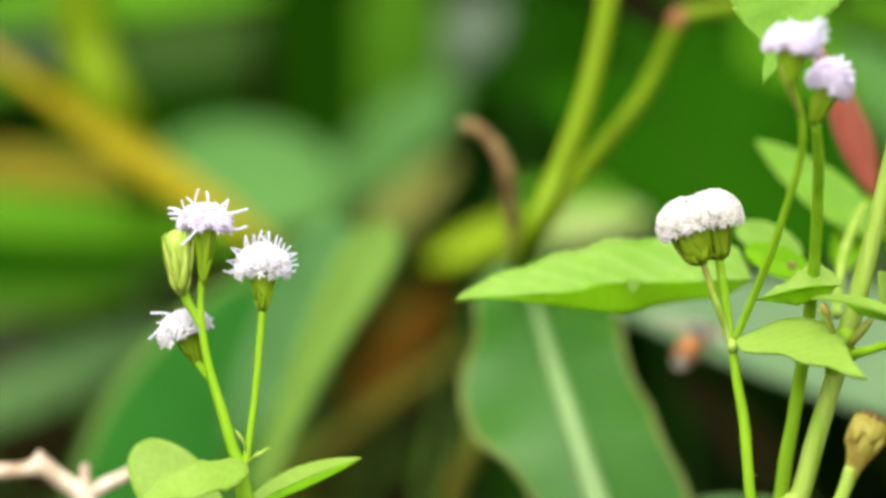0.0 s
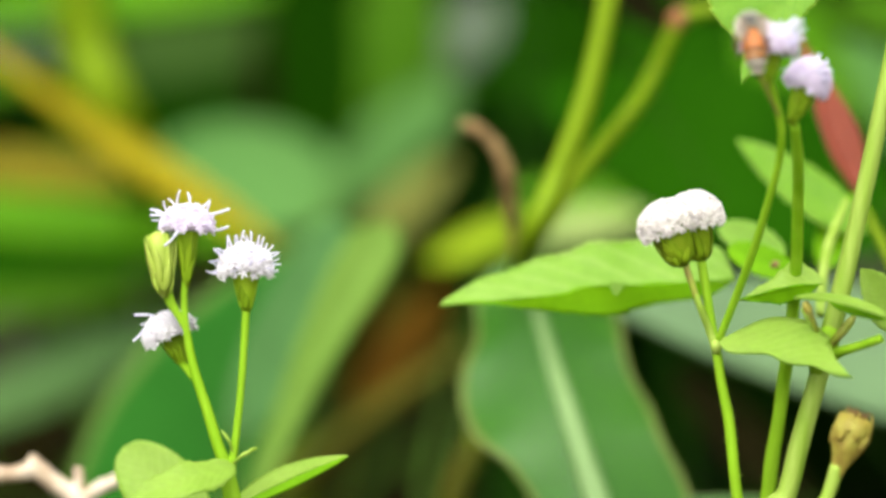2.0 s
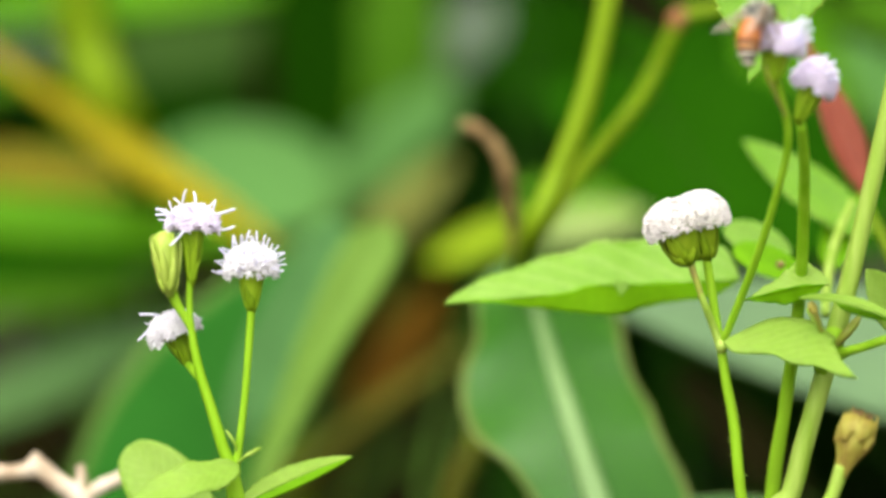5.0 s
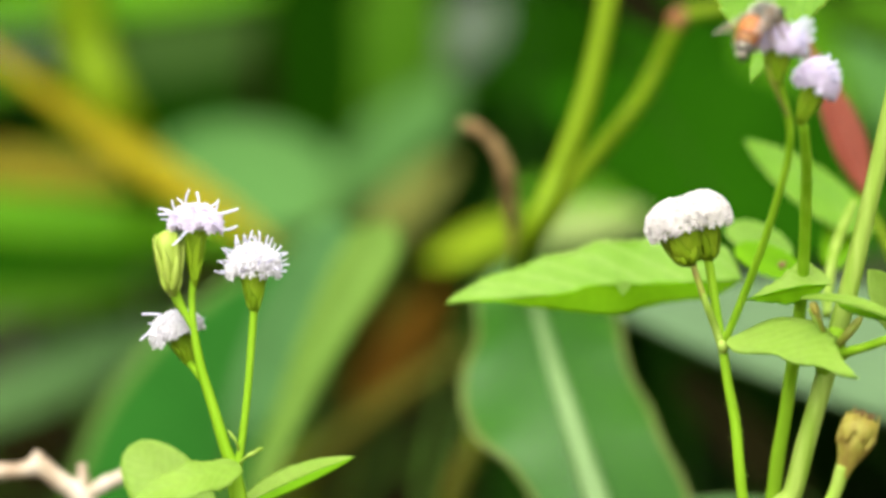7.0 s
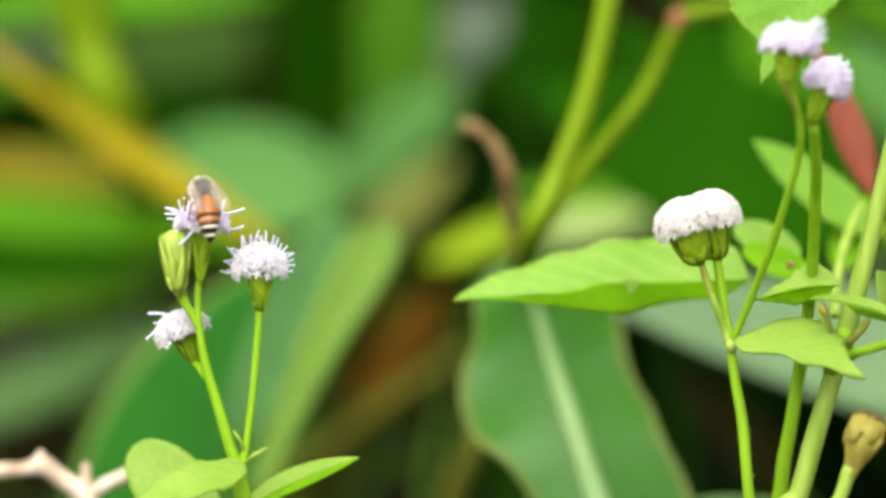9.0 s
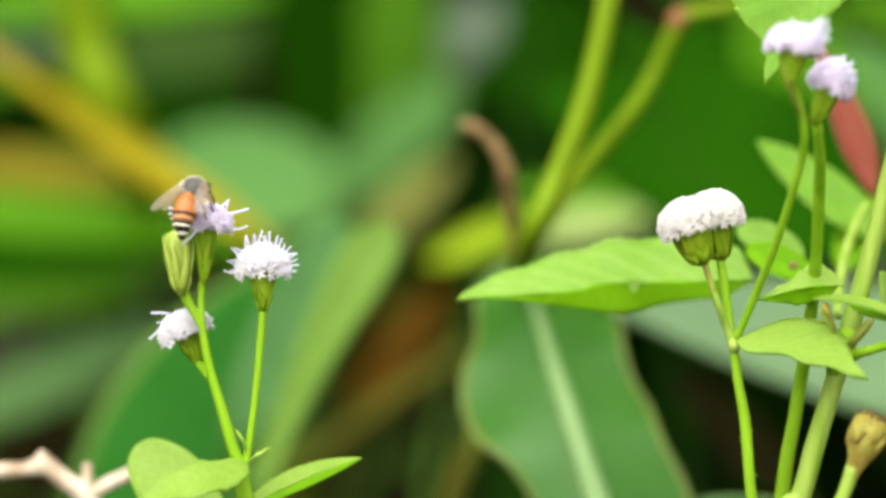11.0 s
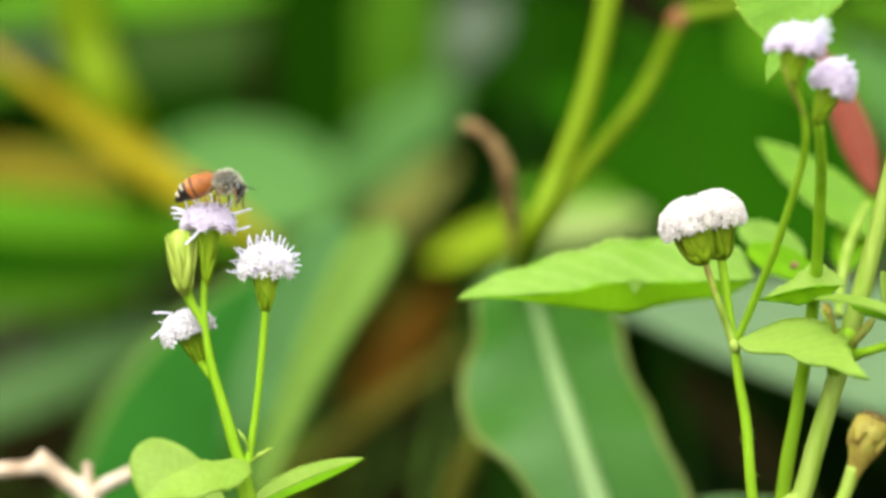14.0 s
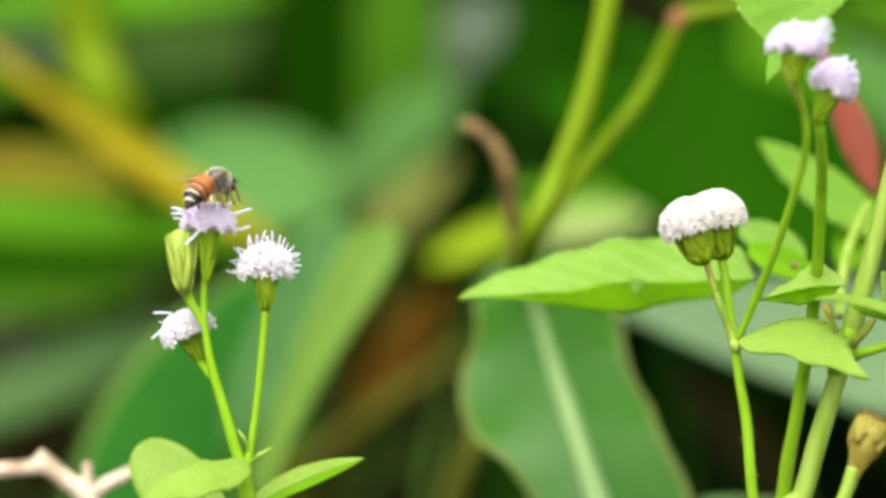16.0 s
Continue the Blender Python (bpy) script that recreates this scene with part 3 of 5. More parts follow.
broad_plant((0.0292, 0.0750, 0.0015), "broad glossy green leaf with a pale midrib and wavy margin", [
    (BROAD_LEAF, (0.0278, 0.0550, 0.0539), (0.0113, 0.1000, 0.1088), 0.01424, (-0.15, -1, 0.35), dict(folds=(-0.22, -0.55), wave=0.06, waves=4.2, arch=0.11, rib=0.00261, rib_mat=PALE_RIB, halves=(1.03, 1.04), nu=90, nv=16, seed=1,
     shape=(profile((0, 0.05), (0.2, 0.35), (0.36, 0.55), (0.464, 0.71), (0.537, 0.91), (0.628, 1.01), (0.705, 0.94), (0.797, 0.69), (0.90, 0.60), (0.96, 0.50), (1, 0.05)),
            profile((0, 0.05), (0.2, 0.80), (0.336, 1.0), (0.456, 0.91), (0.54, 0.90), (0.614, 0.82), (0.683, 0.815), (0.776, 0.87), (0.86, 0.85), (0.94, 0.62), (1, 0.05))))),
])
broad_plant((0.1077, 0.1600, 0.0121), "pale grey-green broad leaf lying over dark shade", [
    (BROAD_LEAF_PALE, (0.1262, 0.1600, 0.0778), (0.0242, 0.1500, 0.1024), 0.0160, (0.0, -0.8, 0.6), dict(folds=(0.1, 0.15), arch=0.02, shape=ovate)),
    (GAP_SHADE_LEAF, (0.0648, 0.2100, 0.0640), (0.0430, 0.2300, 0.0874), 0.00448, (0.1, -1.0, 0.0), dict(shape=parallel)),
])
broad_plant((-0.0596, 0.1700, -0.0083), "large dark green leaf with a broad pale midrib", [
    (BROAD_LEAF_DEEP, (-0.0549, 0.1600, 0.0362), (-0.0074, 0.1700, 0.1139), 0.0230, (-0.15, -0.85, 0.5), dict(folds=(0.1, 0.9), rib=0.0020, halves=(1.22, 0.35), seed=4)),
    (BROAD_LEAF_SHEEN, (-0.0340, 0.1500, 0.0783), (-0.0168, 0.1520, 0.1151), 0.00545, (0.05, -0.8, 0.6), dict(shape=parallel)),
    (BROAD_LEAF_RIB, (-0.0294, 0.1280, 0.0695), (-0.0083, 0.1320, 0.1140), 0.00439, (0.1, -0.9, 0.4), dict(bend=-0.035, shape=profile((0, 0.25), (0.3, 0.50), (0.6, 0.80), (0.85, 1.0), (0.95, 0.8), (1, 0.1)))),
])
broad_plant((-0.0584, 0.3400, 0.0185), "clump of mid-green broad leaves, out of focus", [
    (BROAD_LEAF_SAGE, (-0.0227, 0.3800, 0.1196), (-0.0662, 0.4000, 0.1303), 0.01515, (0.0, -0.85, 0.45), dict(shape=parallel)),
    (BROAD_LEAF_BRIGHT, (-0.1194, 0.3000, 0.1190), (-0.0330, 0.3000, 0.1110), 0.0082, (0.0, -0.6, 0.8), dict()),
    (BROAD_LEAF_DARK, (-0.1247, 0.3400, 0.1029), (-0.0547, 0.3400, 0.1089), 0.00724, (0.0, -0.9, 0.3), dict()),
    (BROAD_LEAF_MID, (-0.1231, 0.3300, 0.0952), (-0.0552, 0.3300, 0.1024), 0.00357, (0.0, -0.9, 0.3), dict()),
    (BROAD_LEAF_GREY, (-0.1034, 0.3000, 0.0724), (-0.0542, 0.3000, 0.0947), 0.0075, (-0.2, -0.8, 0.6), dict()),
    (GAP_SHADE_LEAF, (-0.1112, 0.3300, 0.0435), (-0.0755, 0.3300, 0.0816), 0.0140, (-0.2, -0.9, 0.3), dict()),
    (GAP_SHADE_LEAF, (-0.0265, 0.4000, 0.0308), (0.0021, 0.4000, 0.0880), 0.0190, (0.0, -0.95, 0.1), dict(shape=parallel)),
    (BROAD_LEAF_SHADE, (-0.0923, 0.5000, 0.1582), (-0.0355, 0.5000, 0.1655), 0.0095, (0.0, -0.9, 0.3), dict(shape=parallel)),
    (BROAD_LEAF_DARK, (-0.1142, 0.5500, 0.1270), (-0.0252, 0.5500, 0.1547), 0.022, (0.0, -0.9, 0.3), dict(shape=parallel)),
    (GAP_SHADE_LEAF, (-0.0453, 0.4500, 0.1391), (-0.0419, 0.4500, 0.1680), 0.0045, (0.2, -0.9, 0.1), dict()),
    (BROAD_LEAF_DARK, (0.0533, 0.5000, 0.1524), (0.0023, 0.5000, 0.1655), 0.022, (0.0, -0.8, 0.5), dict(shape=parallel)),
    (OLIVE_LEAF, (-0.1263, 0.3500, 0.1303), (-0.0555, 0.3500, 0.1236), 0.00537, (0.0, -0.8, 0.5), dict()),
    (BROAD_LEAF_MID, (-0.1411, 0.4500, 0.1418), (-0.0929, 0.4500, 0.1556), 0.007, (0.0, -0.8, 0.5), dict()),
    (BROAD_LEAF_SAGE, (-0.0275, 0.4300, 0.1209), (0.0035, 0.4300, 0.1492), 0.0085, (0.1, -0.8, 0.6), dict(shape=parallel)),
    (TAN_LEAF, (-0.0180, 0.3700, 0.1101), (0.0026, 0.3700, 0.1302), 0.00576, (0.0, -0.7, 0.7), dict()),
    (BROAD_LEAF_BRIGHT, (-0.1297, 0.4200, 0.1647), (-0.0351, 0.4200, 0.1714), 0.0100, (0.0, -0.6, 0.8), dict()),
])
broad_plant((-0.1024, 0.2700, 0.0158), "yellowing orange leaf stalk crossing the thicket", [
    (YELLOW_LEAF, (-0.0949, 0.2400, 0.1552), (-0.0308, 0.2400, 0.1101), 0.0042, (0.5, -0.8, 0.6), dict(arch=-0.03, shape=profile((0, 0.42), (0.3, 0.48), (0.5, 0.8), (0.7, 1.0), (0.88, 0.75), (1, 0.1)))),
], [([(-0.0282, 0.5500, -0.0218), (-0.0467, 0.5500, 0.0702), (-0.0604, 0.4200, 0.1128), (-0.0613, 0.2700, 0.1309), (-0.0685, 0.2600, 0.1501), (-0.0705, 0.2600, 0.1739)], 0.0052, STALK_BRIGHT, "stalk")])
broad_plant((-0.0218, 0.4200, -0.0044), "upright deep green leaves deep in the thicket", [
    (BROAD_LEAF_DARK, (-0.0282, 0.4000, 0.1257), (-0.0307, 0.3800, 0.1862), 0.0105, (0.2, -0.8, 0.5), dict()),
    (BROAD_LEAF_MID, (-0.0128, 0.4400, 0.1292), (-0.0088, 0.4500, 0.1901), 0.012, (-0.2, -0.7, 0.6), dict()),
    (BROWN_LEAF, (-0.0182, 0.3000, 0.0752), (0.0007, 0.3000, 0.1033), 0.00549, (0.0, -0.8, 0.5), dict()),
    (SKY_PATCH_LEAF, (-0.0020, 0.4600, 0.1533), (0.0134, 0.4600, 0.1715), 0.0075, (0.0, -0.8, 0.6), dict(shape=parallel)),
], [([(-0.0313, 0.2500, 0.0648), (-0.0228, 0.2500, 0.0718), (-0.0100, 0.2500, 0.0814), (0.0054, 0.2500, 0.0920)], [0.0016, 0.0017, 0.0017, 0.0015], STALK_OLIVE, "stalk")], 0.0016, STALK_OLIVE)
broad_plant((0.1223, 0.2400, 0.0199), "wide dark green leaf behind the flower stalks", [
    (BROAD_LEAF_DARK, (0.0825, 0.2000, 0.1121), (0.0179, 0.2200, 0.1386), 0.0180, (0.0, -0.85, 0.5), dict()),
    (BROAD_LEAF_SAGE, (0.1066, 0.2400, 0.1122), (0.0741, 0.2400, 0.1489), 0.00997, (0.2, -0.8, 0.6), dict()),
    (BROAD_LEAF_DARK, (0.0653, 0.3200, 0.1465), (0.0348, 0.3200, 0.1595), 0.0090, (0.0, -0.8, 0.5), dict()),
    (GAP_SHADE_LEAF, (0.0218, 0.1850, 0.1592), (0.0401, 0.1850, 0.1467), 0.00327, (0.1, -1.0, 0.1), dict(shape=parallel, petiole=0.0003)),
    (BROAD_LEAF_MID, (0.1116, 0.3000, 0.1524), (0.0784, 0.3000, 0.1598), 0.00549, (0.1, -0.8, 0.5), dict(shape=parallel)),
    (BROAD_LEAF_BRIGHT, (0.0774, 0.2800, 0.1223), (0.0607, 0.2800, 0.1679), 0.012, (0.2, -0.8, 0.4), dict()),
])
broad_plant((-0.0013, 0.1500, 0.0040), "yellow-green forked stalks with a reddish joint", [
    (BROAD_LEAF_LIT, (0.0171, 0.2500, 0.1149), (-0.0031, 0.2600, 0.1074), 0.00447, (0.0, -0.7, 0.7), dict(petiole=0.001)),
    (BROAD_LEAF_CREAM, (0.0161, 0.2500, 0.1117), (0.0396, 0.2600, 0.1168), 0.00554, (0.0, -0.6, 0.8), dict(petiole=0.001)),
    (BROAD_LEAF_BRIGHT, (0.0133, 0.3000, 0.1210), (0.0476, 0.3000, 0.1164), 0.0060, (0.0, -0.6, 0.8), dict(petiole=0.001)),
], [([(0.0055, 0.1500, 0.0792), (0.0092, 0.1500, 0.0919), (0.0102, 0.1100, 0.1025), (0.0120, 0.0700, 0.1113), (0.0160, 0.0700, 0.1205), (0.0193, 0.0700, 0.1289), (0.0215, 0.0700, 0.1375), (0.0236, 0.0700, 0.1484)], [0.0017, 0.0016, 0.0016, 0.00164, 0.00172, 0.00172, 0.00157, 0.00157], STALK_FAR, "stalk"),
    ([(-0.0013, 0.1500, 0.0429), (0.0010, 0.1500, 0.0683), (0.0056, 0.1500, 0.0794)], [0.0022, 0.0018, 0.0016], STALK_OLIVE, "stalk"),
    ([(0.0144, 0.0850, 0.1129), (0.0186, 0.0850, 0.1196), (0.0227, 0.0850, 0.1246), (0.0267, 0.0850, 0.1294), (0.0302, 0.0900, 0.1349), (0.0337, 0.0900, 0.1425)], [0.00097, 0.00121, 0.00129, 0.00121, 0.00114, 0.00122], STALK_BRIGHT, "stalk"),
    ([(0.0333, 0.0900, 0.1418), (0.0339, 0.0900, 0.1431), (0.0347, 0.0900, 0.1444)], [0.00122, 0.00155, 0.00122], NODE_RED, "joint"),
    ([(0.0341, 0.0900, 0.1436), (0.0384, 0.0900, 0.1444), (0.0449, 0.0900, 0.1456)], [0.00122, 0.00114, 0.00106], STALK_FAR, "stalk")])
tendril = thing("dried_tendril", (0.0099, 0.0920, 0.1093), "curled dried brown tendril beside the green stalk", "tendril")
stem(tendril, [(0.0101, 0.0920, 0.1093), (0.0101, 0.0900, 0.1125), (0.0098, 0.0880, 0.1158), (0.0094, 0.0860, 0.1194), (0.0084, 0.0850, 0.1230), (0.0066, 0.0850, 0.1257), (0.0045, 0.0850, 0.1272), (0.0024, 0.0850, 0.1277)],
     [0.00057, 0.00081, 0.00106, 0.00129, 0.00113, 0.00089, 0.00105, 0.00097], DRY_DARK, "", "curl")



# ---- the flowering weeds in the foreground ----
left = thing("flowering_weed", (-0.0232, 0.0000, 0.0000), "slender weed with three lilac-white tufted flower heads", "plant", "flowering weeds")
stem(left, [(-0.0232, 0.0000, 0.0000), (-0.0225, 0.0000, 0.0522), (-0.0232, 0.0000, 0.0757), (-0.0242, 0.0000, 0.0839)], [0.0016, 0.0015, 0.0012, 0.0009], STEM)
stem(left, [(-0.0238, 0.0000, 0.0835), (-0.0249, 0.0000, 0.0858), (-0.0265, 0.0000, 0.0912), (-0.0279, 0.0000, 0.0959), (-0.0287, 0.0000, 0.1006), (-0.0289, 0.0000, 0.1040), (-0.0287, 0.0000, 0.1067)], [0.00081, 0.00074, 0.00064, 0.00057, 0.00044, 0.00040, 0.00047], STEM, "", "flower_stalk")
stem(left, [(-0.0237, 0.0000, 0.0837), (-0.0232, 0.0000, 0.0865), (-0.0224, 0.0000, 0.0926), (-0.0218, 0.0000, 0.0993), (-0.0215, 0.0000, 0.1030)], [0.00054, 0.00047, 0.00044, 0.00047, 0.00047], STEM, "", "flower_stalk")
stem(left, [(-0.0288, 0.0000, 0.1005), (-0.0296, 0.0000, 0.1022), (-0.0306, 0.0000, 0.1040), (-0.0312, 0.0000, 0.1060)], [0.00034, 0.00047, 0.00061, 0.00074], STEM, "", "flower_stalk")
stem(left, [(-0.0281, 0.0010, 0.0947), (-0.0289, 0.0030, 0.0957), (-0.0296, 0.0050, 0.0963)], [0.00040, 0.00047, 0.00047], STEM, "", "flower_stalk")
stem(left, [(-0.0234, 0.0000, 0.0855), (-0.0237, -0.0010, 0.0870), (-0.0242, -0.0010, 0.0878), (-0.0247, -0.0010, 0.0885)], [0.00017, 0.00015, 0.00024, 0.00010], STEM_PALE, "withered pale bract", "bract")
stem(left, [(-0.0236, 0.0000, 0.0843), (-0.0226, -0.0010, 0.0852), (-0.0220, -0.0010, 0.0856), (-0.0215, -0.0010, 0.0858), (-0.0211, -0.0010, 0.0861), (-0.0205, -0.0010, 0.0863)], [0.00020, 0.00017, 0.00030, 0.00020, 0.00027, 0.00010], STEM_PALE, "withered pale bract", "bract")
flower_head(left, (-0.0286, 0.0000, 0.1063), (0.03, 0, 1), 0.00162, 0.00620, 0.00296, 0.00229, 16, 1.15, PETAL_LILAC, 1, "white tuft with violet thread-like styles", 0.25, 110, bell=0.0)
stem(left, [(-0.0288, -0.0020, 0.1129), (-0.0295, -0.0030, 0.1119), (-0.0302, -0.0030, 0.1111), (-0.0309, -0.0030, 0.1105)], [0.00015, 0.00016, 0.00015, 0.00013], STYLE, "", "style")
stem(left, [(-0.0305, -0.0010, 0.1141), (-0.0316, -0.0010, 0.1142), (-0.0327, -0.0010, 0.1142)], [0.00014, 0.00015, 0.00013], STYLE, "", "style")
stem(left, [(-0.0306, -0.0010, 0.1141), (-0.0316, -0.0010, 0.1147), (-0.0327, -0.0010, 0.1149)], [0.00014, 0.00015, 0.00013], STYLE, "", "style")
stem(left, [(-0.0258, -0.0010, 0.1141), (-0.0245, -0.0010, 0.1144), (-0.0232, -0.0010, 0.1148)], [0.00014, 0.00015, 0.00013], STYLE, "", "style")
flower_head(left, (-0.0215, 0.0000, 0.1029), (0.0, 0, 1), 0.00168, 0.00444, 0.00310, 0.00283, 56, 0.90, PETAL, 2, "round lilac-white tuft bristling with styles", 0.3, 120, green=CUP, bell=0.08)
flower_head(left, (-0.0296, 0.0050, 0.0964), (-0.36, -0.08, 0.9), 0.00148, 0.00364, 0.00296, 0.00229, 9, 0.62, PETAL, 3, "lilac-white tuft tilted sideways", 0.12, 110, green=CUP, grain=1.15)
stem(left, [(-0.0324, -0.0020, 0.1023), (-0.0335, -0.0020, 0.1024), (-0.0347, -0.0020, 0.1024)], [0.00012, 0.00015, 0.00013], STYLE, "", "style")
stem(left, [(-0.0334, -0.0020, 0.1008), (-0.0341, -0.0020, 0.1000), (-0.0349, -0.0020, 0.0993)], [0.00012, 0.00015, 0.00013], STYLE, "", "style")
flower_head(left, (-0.0312, -0.0010, 0.1052), (-0.07, 0, 1), 0.00168, 0.00660, 0.0010, 0.0006, 0, 0.5, PETAL, 4, "closed green bud of upright bracts", green=BUD_GREEN, bed=False, bell=0.24, mouth=0.62)
leaf(left, WEED_LEAF, (-0.0231, -0.0020, 0.0842), (-0.0353, -0.0100, 0.0806), 0.0042, (-0.1, -0.75, 0.75), 0.00012, folds=(0.1, 0.2), halves=(1.0, 0.62), teeth=9, tooth=0.05, arch=0.05, wave=0.06, waves=3, nu=66)
leaf(left, WEED_LEAF, (-0.0275, 0.0100, 0.0749), (-0.0379, 0.0160, 0.0858), 0.0045, (-0.1, -1.0, 0.3), folds=(0.1, 0.1), shape=parallel)
spear = leaf(left, WEED_LEAF, (-0.0233, 0.0020, 0.0793), (-0.0099, 0.0080, 0.0846), 0.0026, (0.1, -0.55, 0.9), folds=(0.1, 0.3), teeth=12, tooth=0.05, arch=0.04, halves=(1.0, 0.15))
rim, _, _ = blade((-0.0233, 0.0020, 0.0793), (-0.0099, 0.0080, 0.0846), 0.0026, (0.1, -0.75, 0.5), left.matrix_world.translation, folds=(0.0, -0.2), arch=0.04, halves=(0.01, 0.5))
part("curled_margin", rim, WEED_BACKLIT, spear, "curled margin, its green saturated as if backlit")

right = thing("flowering_weed", (0.0371, 0.0000, 0.0000), "bushy weed with white and lilac flower heads and toothed leaves", "plant", "flowering weeds")
stem(right, [(0.0371, 0.0000, 0.0000), (0.0382, 0.0050, 0.0379), (0.0380, 0.0030, 0.0687), (0.0365, 0.0000, 0.0818), (0.0359, 0.0000, 0.0892), (0.0351, 0.0000, 0.0939), (0.0345, 0.0000, 0.0983)], [0.0022, 0.0014, 0.0008, 0.00067, 0.00067, 0.00061, 0.00057], STEM)
stem(right, [(0.0345, 0.0000, 0.0978), (0.0345, -0.0005, 0.0984), (0.0344, 0.0000, 0.0990)], [0.00054, 0.00071, 0.00054], STEM_PALE, "swollen pale joint", "joint")
stem(right, [(0.0345, 0.0000, 0.0981), (0.0337, 0.0000, 0.1005), (0.0327, -0.0010, 0.1030), (0.0321, -0.0010, 0.1047)], [0.00054, 0.00047, 0.00044, 0.00040], STEM_PALE, "", "flower_stalk")
stem(right, [(0.0322, -0.0010, 0.1043), (0.0317, -0.0010, 0.1060), (0.0312, -0.0010, 0.1075), (0.0308, -0.0010, 0.1091)], [0.00040, 0.00040, 0.00040, 0.00047], STEM_BROWN, "brownish flower stalk", "flower_stalk")
stem(right, [(0.0345, 0.0000, 0.0982), (0.0340, 0.0010, 0.1016), (0.0335, 0.0010, 0.1053), (0.0331, 0.0010, 0.1080), (0.0329, 0.0010, 0.1095)], [0.00054, 0.00057, 0.00057, 0.00057, 0.00054], STEM, "", "flower_stalk")
stem(right, [(0.0347, 0.0000, 0.0989), (0.0366, -0.0030, 0.1040), (0.0387, -0.0080, 0.1104), (0.0401, -0.0125, 0.1160), (0.0410, -0.0155, 0.1201), (0.0411, -0.0180, 0.1236), (0.0402, -0.0200, 0.1271), (0.0390, -0.0220, 0.1309)],
     [0.00047, 0.00051, 0.00051, 0.00047, 0.00047, 0.00047, 0.00044, 0.00047], STEM, "", "flower_stalk")
stem(right, [(0.0411, -0.0185, 0.1246), (0.0398, -0.0210, 0.1267), (0.0388, -0.0230, 0.1285), (0.0380, -0.0240, 0.1305)], [0.00027, 0.00030, 0.00030, 0.00020], STEM_BROWN, "brownish flower stalk", "flower_stalk")
stem(right, [(0.0387, 0.0120, 0.0370), (0.0398, 0.0100, 0.0715), (0.0411, 0.0100, 0.0791), (0.0417, 0.0090, 0.0843), (0.0425, 0.0080, 0.0891), (0.0431, 0.0070, 0.0936), (0.0438, 0.0040, 0.0999), (0.0442, 0.0000, 0.1074), (0.0440, -0.0060, 0.1154), (0.0436, -0.0110, 0.1202), (0.0429, -0.0150, 0.1242)],
     [0.0013, 0.00103, 0.00093, 0.00093, 0.00086, 0.00086, 0.00081, 0.00074, 0.00071, 0.00067, 0.00061], STEM, "", "stem")
stem(right, [(0.0376, 0.0030, 0.0178), (0.0393, -0.0020, 0.0719), (0.0425, -0.0020, 0.0811), (0.0440, -0.0020, 0.0866), (0.0458, -0.0020, 0.0926), (0.0475, -0.0020, 0.0983), (0.0495, -0.0020, 0.1054), (0.0513, -0.0020, 0.1127), (0.0530, -0.0020, 0.1195), (0.0551, -0.0020, 0.1288), (0.0576, 0.0000, 0.1390)],
     [0.0016, 0.0013, 0.00114, 0.00114, 0.00108, 0.00114, 0.00111, 0.00101, 0.00101, 0.00094, 0.00094], STEM_PALE, "thick ribbed pale green stem", "stem", 14, 0.09)
stem(right, [(0.0463, -0.0020, 0.0953), (0.0467, -0.0030, 0.0970), (0.0473, -0.0030, 0.0986), (0.0481, -0.0020, 0.1003)], [0.00101, 0.00141, 0.00148, 0.00101], STEM, "swollen green joint", "joint", 14, 0.05)
stem(right, [(0.0467, -0.0040, 0.0986), (0.0458, -0.0060, 0.1004), (0.0452, -0.0070, 0.1020), (0.0448, -0.0070, 0.1030)], [0.00034, 0.00030, 0.00037, 0.00040], STEM_BROWN, "", "side_shoot")
stem(right, [(0.0450, -0.0072, 0.1024), (0.0447, -0.0072, 0.1031), (0.0444, -0.0072, 0.1037)], [0.00047, 0.00057, 0.00034], WITHER, "dried orange-brown tip", "bract")
stem(right, [(0.0464, -0.0030, 0.0994), (0.0452, -0.0040, 0.1013), (0.0444, -0.0040, 0.1029)], [0.00027, 0.00027, 0.00020], STEM_PALE, "", "side_shoot")
stem(right, [(0.0478, -0.0040, 0.0986), (0.0489, -0.0050, 0.0999), (0.0499, -0.0050, 0.1011), (0.0505, -0.0050, 0.1019)], [0.00047, 0.00054, 0.00054, 0.00027], STEM_BROWN, "", "side_shoot")
stem(right, [(0.0474, -0.0040, 0.0967), (0.0486, -0.0060, 0.0977), (0.0503, -0.0080, 0.0983), (0.0530, -0.0100, 0.0993)], [0.00074, 0.00061, 0.00054, 0.00054], STEM, "", "side_shoot")
stem(right, [(0.0491, 0.0200, 0.1016), (0.0498, 0.0240, 0.1058), (0.0512, 0.0280, 0.1104), (0.0544, 0.0360, 0.1159)], [0.00063, 0.00070, 0.00071, 0.00050], STEM_PALE, "", "side_shoot")
flower_head(right, (0.0306, -0.0010, 0.1086), (-0.36, -0.05, 1), 0.00249, 0.00444, 0.00364, 0.00283, 4, 0.5, PETAL_WHITE, 5, "fading white flower head, dense and flat-topped", 0.42, 260, CUP_OLIVE, bell=0.25, grain=0.85)
flower_head(right, (0.0330, 0.0010, 0.1091), (-0.18, -0.05, 1), 0.00215, 0.00444, 0.00350, 0.00310, 4, 0.5, PETAL_WHITE, 6, "fading white flower head, dense and flat-topped", 0.38, 260, CUP_OLIVE, bell=0.22, grain=0.85)
